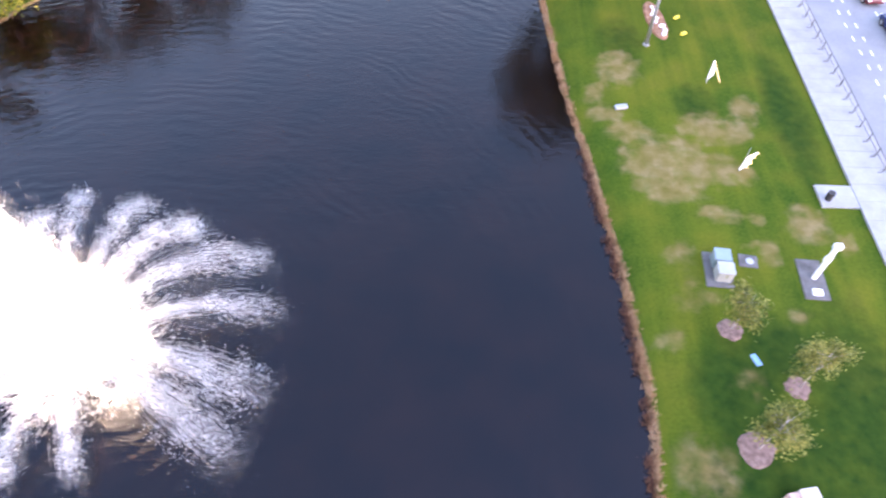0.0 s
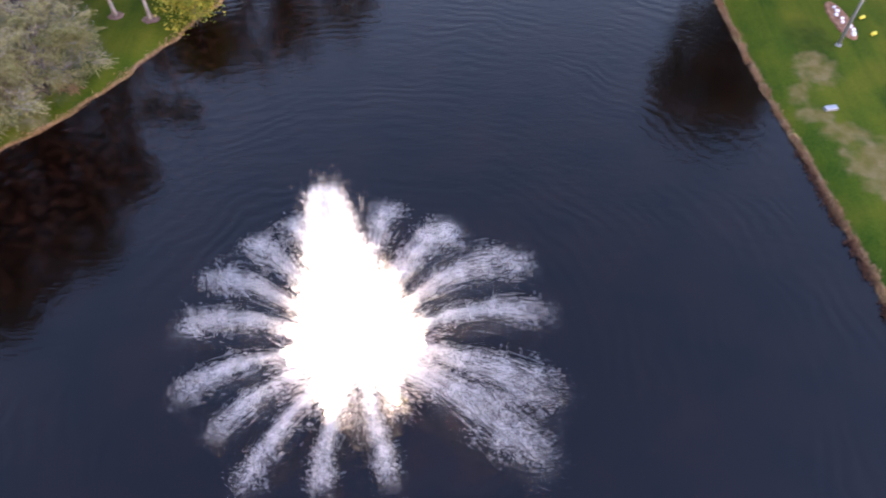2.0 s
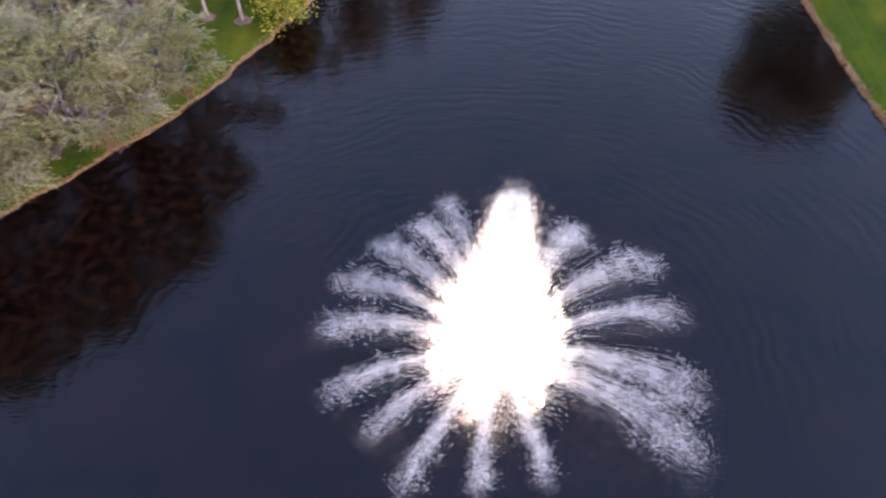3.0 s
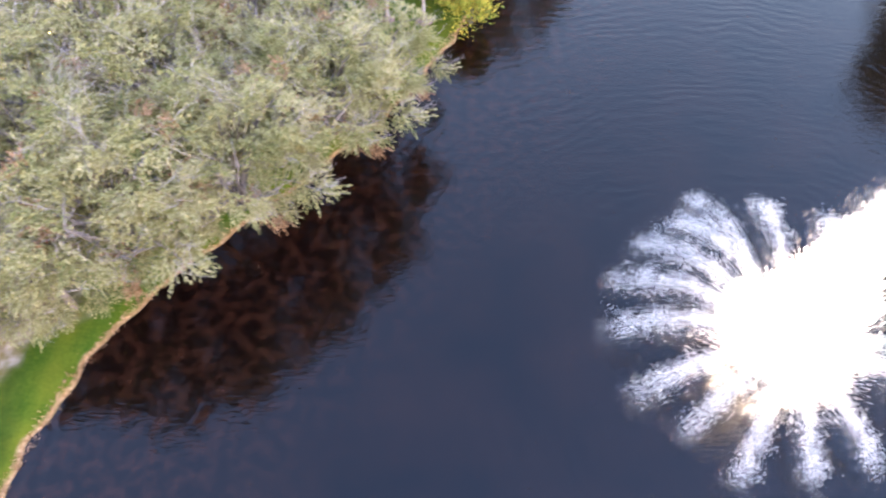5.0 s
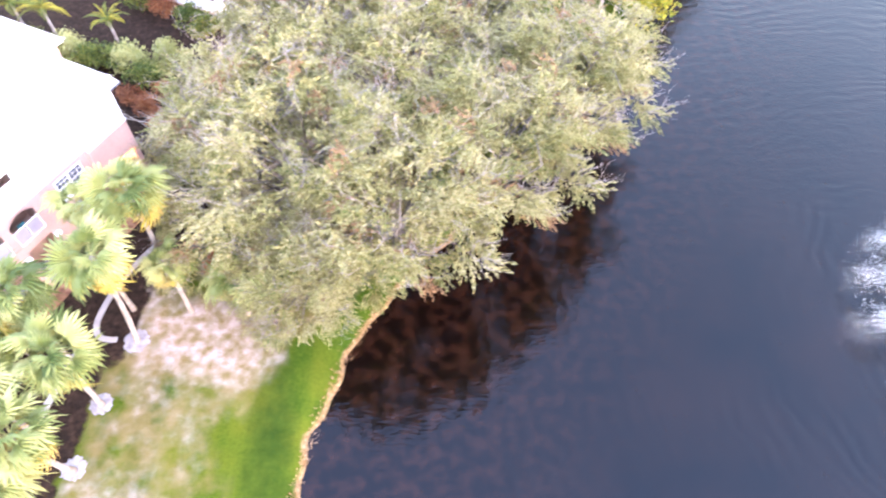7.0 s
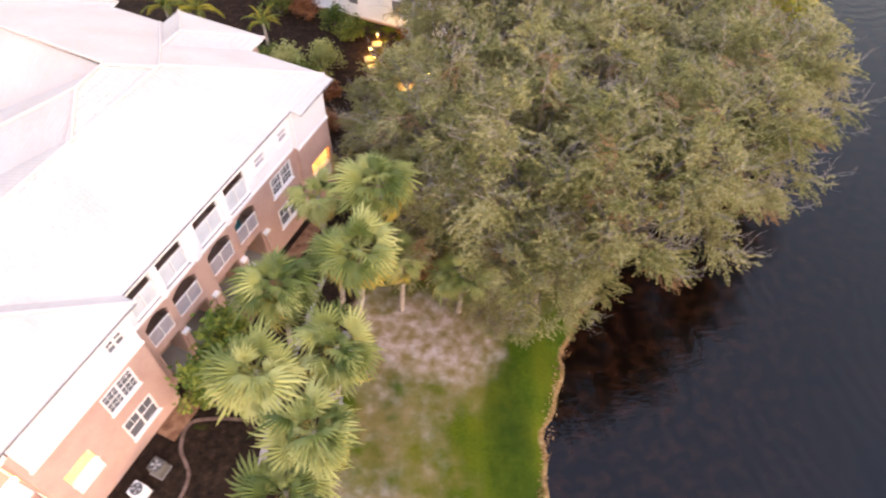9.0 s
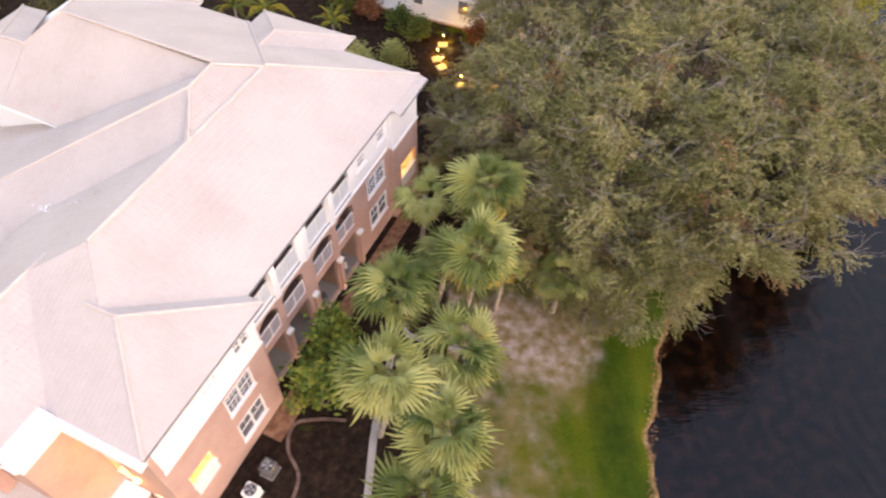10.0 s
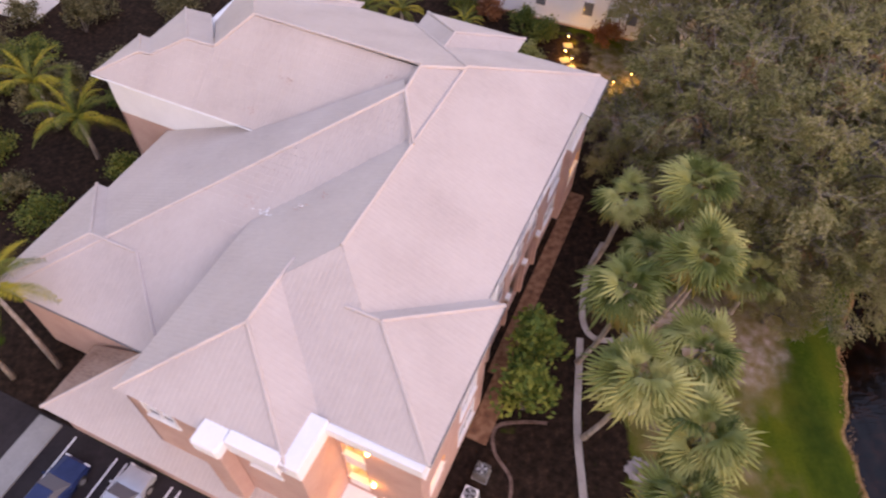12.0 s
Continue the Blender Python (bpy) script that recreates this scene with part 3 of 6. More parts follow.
def bank_reeds():
    """Dry grass along the edge of the lawn."""
    rnd = random.Random(5)
    b = Build()
    for side, bank, lo, hi, many in ((1, RIGHT_BANK, 6, 72, 6000), (-1, LEFT_BANK, 4, 66, 1700)):
        for _ in range(many):
            y = rnd.uniform(lo, hi)
            if side == 1 and noise.noise((0.8 * y, 3.0, 0)) < -0.1 and rnd.random() < 0.7:
                continue
            d = rnd.gauss(0.10, 0.14) if side == 1 else rnd.gauss(0.2, 0.2)
            x = bank_x(bank, y) + side * d
            z = max(-0.02, ground_height(x, y)) - 0.03
            h = rnd.uniform(0.10, 0.38) * (1 if side == 1 else 0.6)
            a = rnd.uniform(0, 6.3)
            lean = rnd.uniform(0.2, 0.9)
            for k in range(3):
                t = a + k * 2.1 + rnd.uniform(-0.5, 0.5)
                w = rnd.uniform(0.015, 0.045)
                dx, dy = math.cos(t), math.sin(t)
                b.add([(x - w * dy, y + w * dx, z), (x + w * dy, y - w * dx, z), (x + lean * h * dx, y + lean * h * dy, z + h)], [(0, 1, 2)])
    ob = b.put("bank_grass", REED)
    tagged(ob, "tan dry grass tufts along the lake bank", "grass", kind="stuff")
    b = Build()
    for _ in range(1500):
        y = rnd.uniform(6, 42)
        if noise.noise((0.55 * y, 9.0, 0)) < -0.12:
            continue
        x = bank_x(RIGHT_BANK, y) + rnd.gauss(-0.22, 0.20)
        h, a = rnd.uniform(0.12, 0.42), rnd.uniform(0, 6.3)
        for k in range(3):
            t = a + k * 2.1 + rnd.uniform(-0.5, 0.5)
            w, lean = rnd.uniform(0.015, 0.04), rnd.uniform(0.3, 1.0)
            dx, dy = math.cos(t), math.sin(t)
            b.add([(x - w * dy, y + w * dx, -0.03), (x + w * dy, y - w * dx, -0.03), (x + lean * h * dx, y + lean * h * dy, h)], [(0, 1, 2)])
    ob = b.put("dead_reeds", DARKREED)
    tagged(ob, "dark red-brown dead reeds standing in the shallows", "reeds", kind="stuff")


bank_reeds()


# ---- road, pavement and barrier ----
def slab(name, x0, x1, y0, y1, z0, z1, mat, label, category="pavement"):
    b = Build().box(x0, x1, y0, y1, z0, z1)
    return tagged(b.put(name, mat), label, category, kind="structure")


slab("road", 28.75, 60, -300, 500, 0.4, 0.93, ROADM, "worn grey asphalt road with dashed lane lines", "road")
slab("kerb", 28.45, 28.7495, -300, 500, 0.4, 1.06, CONCRETE, "pale concrete kerb beside the road", "kerb")
PAVE = thing("pavement", "pale concrete footway with joints beside the lawn", "pavement", kind="structure")
for k in range(-6, 60):
    b = Build().box(25.15, 28.44, k * 1.83 + 0.012, k * 1.83 + 1.818, 0.4, 1.02)
    b.put("slab", CONCRETE, PAVE)
for k in range(2):
    Build().box(22.3, 25.13, 35.95 + k * 1.13, 37.07 + k * 1.13, 0.4, 1.0).put("slab", CONCRETE, PAVE)

DASHES = thing("lane_marking", "white dashed lane lines on the road", "road marking", kind="structure")
for x in (31.7, 32.7, 35.4):
    for k in range(18):
        Build().box(x - 0.06, x + 0.06, 40 + k * 2.15, 40.75 + k * 2.15, 0.9, 0.936).put("dash", LINE, DASHES)


def barrier():
    top = thing("railing", "thin dark steel railing with braced posts beside the road", "railing")
    for k in range(22):
        y = 38.0 + k * 1.75
        b = Build().box(28.03, 28.09, y - 0.03, y + 0.03, 1.0, 1.95, 0.01)
        b.box(27.70, 28.11, y - 0.035, y + 0.035, 1.0, 1.04)
        b.tube([(27.72, y, 1.03), (28.05, y, 1.55)], [0.016, 0.016], 5)
        b.put("post", RUST, top)
    Build().tube([(28.06, 37.5, 1.97), (28.06, 76.5, 1.97)], [0.03, 0.03], 6).put("top_rail", RUST, top)
    Build().tube([(28.06, 37.5, 1.5), (28.06, 76.5, 1.5)], [0.016, 0.016], 6).put("mid_rail", RUST, top)


barrier()


def car(name_label, paint, at, long=4.5, wide=1.82, high=1.5):
    top = thing("car", name_label, "car", at)
    # body: cross-sections along the length, rounded at the sides
    prof = [(-0.5, 0.42, 0.62), (-0.47, 0.30, 0.80), (-0.25, 0.28, 0.92), (0.28, 0.28, 0.94), (0.46, 0.28, 0.86), (0.5, 0.40, 0.66)]
    v, f = [], []
    for s, lo, hi in prof:
        w = wide / 2 * (0.90 if abs(s) > 0.45 else 1.0)
        v += [(-w * 0.96, s * long, lo), (-w, s * long, (lo + hi) / 2), (-w * 0.93, s * long, hi), (-w * 0.6, s * long, hi + 0.05), (w * 0.6, s * long, hi + 0.05), (w * 0.93, s * long, hi), (w, s * long, (lo + hi) / 2), (w * 0.96, s * long, lo)]
    for i in range(len(prof) - 1):
        f += [(8 * i + k, 8 * i + (k + 1) % 8, 8 * i + 8 + (k + 1) % 8, 8 * i + 8 + k) for k in range(8)]
    f += [tuple(range(7, -1, -1)), tuple(range(40, 48))]
    piece("body", v, f, paint, top, smooth=False)
    cab = [(-0.22, 0.95, 0.80), (-0.06, high - 0.03, 0.66), (0.22, high, 0.66), (0.42, 0.95, 0.78)]
    v, f = [], []
    for s, z, w in cab:
        v += [(-w * wide / 2 * 1.08, s * long, 0.93), (-w * wide / 2, s * long, z), (w * wide / 2, s * long, z), (w * wide / 2 * 1.08, s * long, 0.93)]
    for i in range(3):
        f += [(4 * i + k, 4 * i + k + 1, 4 * i + 5 + k, 4 * i + 4 + k) for k in range(3)]
    piece("cabin_glass", v, f, GLASS, top)
    b = Build()
    b.box(-wide * 0.31, wide * 0.31, -0.055 * long, 0.215 * long, high - 0.03, high + 0.025, 0.03)
    b.put("cabin_roof", paint, top)
    for sx in (-1, 1):
        for sy in (-0.31, 0.31):
            y = sy * long
            w = Build().tube([(sx * wide * 0.40, y, 0.33), (sx * wide * 0.505, y, 0.33)], [0.33, 0.33], 16).put("wheel", RUBBER, top)
            Build().tube([(sx * wide * 0.50, y, 0.33), (sx * wide * 0.511, y, 0.33)], [0.2, 0.2], 12).put("rim", STEEL, w)
        Build().box(sx * wide * 0.37 - 0.17, sx * wide * 0.37 + 0.17, -0.5 * long - 0.005, -0.48 * long, 0.62, 0.76, 0.02).put("headlight", TRIM, top)
        Build().box(sx * wide * 0.37 - 0.17, sx * wide * 0.37 + 0.17, 0.485 * long, 0.5 * long + 0.005, 0.64, 0.78, 0.02).put("tail_light", REDCLOTH, top)
        Build().box(sx * wide * 0.53 - 0.09, sx * wide * 0.53 + 0.09, -0.20 * long, -0.17 * long, 0.95, 1.08, 0.02).put("mirror", paint, top)
    return top


car("maroon car on the grey asphalt road", CARRED, pose(35.3, 65.2, 0.93, 0, 0, 4))
car("dark blue car on the grey asphalt road", CARBLUE, pose(36.0, 58.6, 0.93, 0, 0, 184))


# ---- things on the lawn ----
def flagpole():
    top = thing("flagpole", "bare grey metal flagpole on the lawn", "flagpole", pose(11.9, 55.6, 0.82))
    Build().tube([(0, 0, 0), (0, 0, 9.0)], [0.17, 0.10], 10).put("pole", STEEL, top, smooth=True)
    Build().disc(0, 0, 0, 0.16, 0.32, 14).put("base", CONCRETE, top)


def flower_bed():
    rnd = random.Random(3)
    top = thing("planting_bed", "red-brown mulch bed with pale stones", "bed", pose(13.4, 59.6, 0.84))
    b = Build()
    ring = [(0.95 * math.cos(a) * (1 + 0.1 * rnd.uniform(-1, 1)) - 0.28 * math.sin(a), 3.2 * math.sin(a), 0) for a in [2 * math.pi * k / 28 for k in range(28)]]
    v = ring + [(x * 0.9, y * 0.94, 0.13) for x, y, _ in ring]
    b.add(v, [(k, (k + 1) % 28, 28 + (k + 1) % 28, 28 + k) for k in range(28)] + [tuple(range(28, 56))])
    b.put("mulch", RUSTMULCH, top)
    for k in range(8):
        x, y = rnd.uniform(-0.35, 0.4), -2.4 + k * 0.62
        s = Build().disc(0, 0, 0, 0.18, rnd.uniform(0.15, 0.26), 9, 0.25, rnd)
        s.put("stone", SIGNWHITE, top, at=pose(x - 0.1 * y, y, 0.11, 0, 0, rnd.uniform(0, 90)))
    for x, y in ((15.6, 57.2), (15.4, 59.8)):
        t = thing("flood_lamp", "small yellow garden floodlight beside the bed", "lamp", pose(x, y, 0.83, 0, 0, 30), "bed lamps")
        Build().tube([(0, 0, 0), (0, 0, 0.22)], [0.03, 0.03], 6).put("stake", RUST, t)
        Build().box(-0.34, 0.30, -0.12, 0.12, 0.2, 0.42, 0.05).put("housing", YELLOW, t)


def banner(x, y, turn, label, prof, lit):
    """A small white board on a stake; bulbs sit along part of its outline."""
    top = thing("lawn_sign", label, "sign", pose(x, y, 0.83, 0, 0, turn), "lawn signs")
    Build().tube([(0, 0, -0.1), (0, 0, 2.5)], [0.035, 0.025], 6).put("stake", STEEL, top)
    v = [(px, -0.03, pz) for px, pz in prof] + [(px, 0.03, pz) for px, pz in prof]
    n = len(prof)
    f = [tuple(range(n)), tuple(range(2 * n - 1, n - 1, -1))] + [(k, k + n, (k + 1) % n + n, (k + 1) % n) for k in range(n)]
    piece("board", v, f, SIGNWHITE, top)
    Build().tube([(px, -0.06, pz) for px, pz in lit], [0.012] * len(lit), 5).put("wire", STEEL, top)
    for px, pz in lit:
        Build().tube([(px, -0.15, pz), (px, -0.09, pz), (px, -0.03, pz)], [0.03, 0.06, 0.035], 8).put("bulb", BULB, top, "glowing warm bulb")


def cabinets():
    t = thing("concrete_pad", "grey concrete pad under two utility cabinets", "pad", pose(13.2, 29.7, 0.80, 0, 0, -4), kind="")
    Build().box(-0.95, 0.95, -1.5, 1.5, 0, 0.14, 0.02).put("slab", PAD, t)
    for y, mat, h, lab in ((0.55, BOXGREEN, 0.95, "pale green metal utility cabinet on a concrete pad"), (-0.62, BOXCREAM, 0.95, "cream metal utility cabinet on a concrete pad")):
        c = thing("utility_cabinet", lab, "cabinet", pose(13.25, 29.75 + y, 0.94, 0, 0, -4), "utility cabinets")
        Build().box(-0.45, 0.6, -0.5, 0.5, 0, h, 0.06).put("body", mat, c)
        Build().box(-0.5, 0.65, -0.54, 0.54, h, h + 0.07, 0.03).put("lid", mat, c)
        Build().box(-0.5, -0.4505, -0.42, 0.42, 0.1, h - 0.1, 0.01).put("door", mat, c)
        Build().box(-0.53, -0.5005, 0.3, 0.36, 0.5, 0.72).put("handle", STEEL, c)
    t = thing("manhole_slab", "small grey concrete access slab in the lawn", "slab", pose(15.5, 30.6, 0.80, 0, 0, -8))
    Build().box(-0.65, 0.65, -0.55, 0.55, 0, 0.1, 0.02).put("slab", PAD, t)
    Build().disc(0.1, 0, 0.1, 0.13, 0.28, 16).put("cover", STEEL, t)
    t = thing("sign_plinth", "grey concrete pad under a white monument sign", "pad", pose(19.6, 29.2, 0.80, 0, 0, -3))
    Build().box(-0.85, 0.85, -1.7, 1.7, 0, 0.14, 0.02).put("slab", PAD, t)
    Build().box(-0.3, 0.35, -1.4, -0.9, 0.14, 0.3, 0.03).put("block", TRIM, t)
    s = thing("monument_sign", "tall white leaning post sign on a concrete pad", "sign", pose(19.7, 29.3, 0.94, 0, 0, 0))
    Build().box(-0.15, 0.15, -0.13, 0.13, 0, 3.6, 0.04).put("post", TRIM, s)
    Build().box(-0.24, 0.18, -0.16, 0.16, 1.9, 2.4, 0.04).put("panel", SIGNWHITE, s)
    Build().box(-0.26, 0.30, -0.18, 0.18, 3.35, 3.7, 0.04).put("cap", TRIM, s)
    t = thing("ground_plate", "small pale metal plate in the lawn", "plate", pose(8.5, 46.6, 0.80, 0, 0, 12))
    Build().box(-0.55, 0.55, -0.25, 0.25, 0, 0.22, 0.04).put("lid", STEEL, t)
    t = thing("blue_board", "small pale blue board lying on grass", "board", pose(14.15, 22.7, 0.83, 0, 0, 20))
    Build().box(-0.2, 0.2, -0.42, 0.42, 0, 0.09, 0.02).put("panel", BLUEM, t)
    t = thing("brick_pillar", "pale pink masonry pillar stub on the lawn", "pillar", pose(14.2, 13.6, 0.78, 0, 0, 10))
    Build().box(-0.75, 0.75, -0.5, 0.5, 0, 1.2, 0.04).put("base", STUCCO, t)
    Build().box(-0.2, 0.8, -0.55, 0.55, 1.2, 1.5, 0.05).put("cap", ROOFCAP, t)
    t = thing("litter_bin", "small black bin beside the footway", "bin", pose(22.9, 36.7, 1.0))
    Build().tube([(0, 0, 0), (0, 0, 0.75)], [0.24, 0.28], 12).put("drum", RUBBER, t)


flagpole()
flower_bed()
SAIL = [(-0.08, 0.35), (0.16, 0.80), (0.36, 1.05), (0.28, 1.5), (0.16, 2.0), (0.05, 2.45), (-0.06, 2.45)]
banner(16.4, 50.2, -12, "white triangular sail-shaped sign with glowing bulbs", SAIL, [(0.98 - 0.13 * k, 0.55 + 0.255 * k) for k in range(8)])
WING = [(-0.10, 0.15), (0.45, 0.40), (0.72, 0.75), (0.55, 1.05), (0.95, 1.75), (0.62, 1.72), (0.42, 1.45), (0.30, 1.70), (0.05, 1.45)]
banner(16.9, 39.5, 20, "white wing-shaped sign edged with glowing bulbs", WING, [(0.05, 1.45), (0.30, 1.70), (0.42, 1.45), (0.62, 1.72), (0.95, 1.75), (0.75, 1.40), (0.55, 1.05), (0.72, 0.75), (0.45, 0.40)])
cabinets()


# ---- plants ----
def leaf_quads(b, c, r, many, size, rnd, flat=0.7, hang=0.0, along=(0, 0, 0), slim=1.0):
    """A clump of small leaves, each a bent pair of triangles."""
    for _ in range(many):
        p = Vector((rnd.gauss(0, 1), rnd.gauss(0, 1), rnd.gauss(0, flat)))
        p = Vector(c) + p * r * 0.55
        d = Vector((rnd.uniform(-1, 1), rnd.uniform(-1, 1), rnd.uniform(-0.6, 0.5) - hang))
        d = (d + Vector(along) * 1.1).normalized()
        s = d.cross(Vector((rnd.uniform(-1, 1), rnd.uniform(-1, 1), rnd.uniform(0.2, 1.4)))).normalized()
        L, W = size * rnd.uniform(0.6, 1.5), size * rnd.uniform(0.22, 0.42) * slim
        b.add([p - d * L * 0.5, p + s * W, p + d * L * 0.5, p - s * W], [(0, 1, 2, 3)])


def leaf_sprays(b, c, r, many, rnd, way):
    """Feathery sprays: narrow leaves set close along thin shoots that point outward and droop."""
    for _ in range(many):
        o = Vector(c) + Vector((rnd.gauss(0, 1), rnd.gauss(0, 1), rnd.gauss(0, 0.5))) * r * 0.42
        d = (Vector(way) + Vector((rnd.gauss(0, 0.5), rnd.gauss(0, 0.5), rnd.gauss(0, 0.25)))).normalized()
        long = rnd.uniform(0.5, 1.35)
        n = int(13 * long) + 5
        for k in range(n):
            t = k / n
            p = o + d * long * t + Vector((0, 0, -0.28 * long * t * t))
            q = (d + Vector((rnd.uniform(-1, 1), rnd.uniform(-1, 1), rnd.uniform(-0.7, 0.6))) * 0.85).normalized()
            u = q.cross(Vector((rnd.uniform(-1, 1), rnd.uniform(-1, 1), rnd.uniform(0.3, 1.4)))).normalized()
            L, W = rnd.uniform(0.17, 0.36) * (1 - 0.4 * t), rnd.uniform(0.03, 0.06)
            b.add([p, p + q * L * 0.5 + u * W, p + q * L, p + q * L * 0.5 - u * W], [(0, 1, 2, 3)])


def bare_fork(b, p, way, rnd, long=1.3, depth=0):
    """A leafless pale shoot that forks twice."""
    d = (Vector(way) + Vector((rnd.gauss(0, 0.4), rnd.gauss(0, 0.4), rnd.gauss(0.15, 0.25)))).normalized()
    m = p + d * long * 0.5 + Vector((rnd.gauss(0, 0.06), rnd.gauss(0, 0.06), rnd.gauss(0, 0.06)))
    e = p + d * long
    w = 0.022 - 0.006 * depth
    b.tube([p, m, e], [w, w * 0.75, w * 0.35], 3)
    if depth < 2:
        for o in (m, e, m.lerp(e, 0.5))[: 3 - depth]:
            side = Vector((rnd.gauss(0, 0.7), rnd.gauss(0, 0.7), rnd.gauss(0.1, 0.3)))
            bare_fork(b, o, d + side, rnd, long * 0.62, depth + 1)


def oak(rnd, radius, height, clumps, leaves, foot=0.0):
    """Trunk, limbs, twigs and a crown of separate leafy boughs with gaps between them."""
    limb, twig, leaf, moss, dead = Build(), Build(), Build(), Build(), Build()
    trunk_top = height * 0.32
    limb.tube([(-foot, 0, -0.3), (0.1 - 0.62 * foot, 0.05, trunk_top * 0.5), (0.0, 0.1, trunk_top)], [0.42, 0.34, 0.3], 8)
    ends = []
    for k in range(11):
        a = 2 * math.pi * k / 11 + rnd.uniform(-0.3, 0.3)
        reach = radius * rnd.uniform(0.55, 0.95)
        up = height * rnd.uniform(0.55, 0.92)
        p0 = Vector((0, 0, trunk_top * rnd.uniform(0.7, 1.0)))
        p3 = Vector((reach * math.cos(a), reach * math.sin(a), up))
        p1 = p0.lerp(p3, 0.35) + Vector((rnd.uniform(-0.5, 0.5), rnd.uniform(-0.5, 0.5), rnd.uniform(0, 0.8)))
        p2 = p0.lerp(p3, 0.7) + Vector((rnd.uniform(-0.5, 0.5), rnd.uniform(-0.5, 0.5), rnd.uniform(0, 0.8)))
        limb.tube([p0, p1, p2, p3], [0.2, 0.14, 0.08, 0.03], 6)
        for _ in range(7):
            q = p1.lerp(p3, rnd.random())
            e = q + Vector((rnd.uniform(-1, 1), rnd.uniform(-1, 1), rnd.uniform(-0.1, 0.8))) * radius * 0.3
            m = q.lerp(e, 0.5) + Vector((0, 0, rnd.uniform(-0.2, 0.4)))
            limb.tube([q, m, e], [0.05, 0.035, 0.014], 4)
            ends.append(e)
    # boughs: spread over the dome by golden angle, each its own lump
    boughs, many = [], 38
    for k in range(many):
        a = 2.39996 * k + rnd.uniform(-0.35, 0.35)
        e = math.asin(min(1.0, max(-0.12, -0.12 + 1.12 * (k + 0.5) / many + rnd.uniform(-0.06, 0.06))))
        q = rnd.uniform(0.78, 1.04) * (0.91 if foot else 1.0) * (1 + 0.14 * math.sin(3 * a + radius) + 0.09 * math.sin(5 * a))
        c = Vector((radius * q * math.cos(e) * math.cos(a), radius * q * math.cos(e) * math.sin(a), height * 0.45 + height * 0.50 * q * math.sin(e)))
        if foot and (c.z < 0.36 * height or (c.z < 0.52 * height and math.hypot(c.x, c.y) > 0.8 * radius)):
            continue
        out = (c - Vector((0, 0, height * 0.35))).normalized()
        boughs.append((c, out, rnd.uniform(0.75, 1.25) * radius / 6.2))
        root = Vector((c.x * 0.45, c.y * 0.45, 0.5 * height + 0.35 * (c.z - 0.5 * height)))
        limb.tube([root, root.lerp(c, 0.55) + Vector((0, 0, 0.1)), c - Vector((0, 0, 0.35))], [0.06, 0.04, 0.016], 4)
        for _ in range(rnd.choice((1, 2, 3, 5))):
            bare_fork(twig, c + Vector((rnd.gauss(0, 0.6), rnd.gauss(0, 0.6), rnd.uniform(0.0, 0.5))) * radius / 6.2, (out.x, out.y, 0.35), rnd, rnd.uniform(0.9, 1.9))
    for k in range(clumps):
        c0, out, size = rnd.choice(boughs)
        if rnd.random() < 0.05:
            c0 = rnd.choice(ends)
        c = c0 + Vector((rnd.gauss(0, 0.56), rnd.gauss(0, 0.56), rnd.gauss(0, 0.36))) * size
        way = (c - c0).normalized() * 0.8 + out * 0.7
        way = Vector((way.x, way.y, 0.45 * way.z - 0.12))
        r = rnd.uniform(0.4, 0.95)
        leaf_sprays(dead if k % 30 == 0 else leaf, c, r, int(leaves * r), rnd, way)
        if rnd.random() < 0.22:
            leaf_quads(moss, c + Vector((0, 0, -0.15)), r * 0.8, 40, 0.24, rnd, 0.7, 0.8, (0, 0, 0), 0.5)
    return limb, twig, leaf, moss, dead


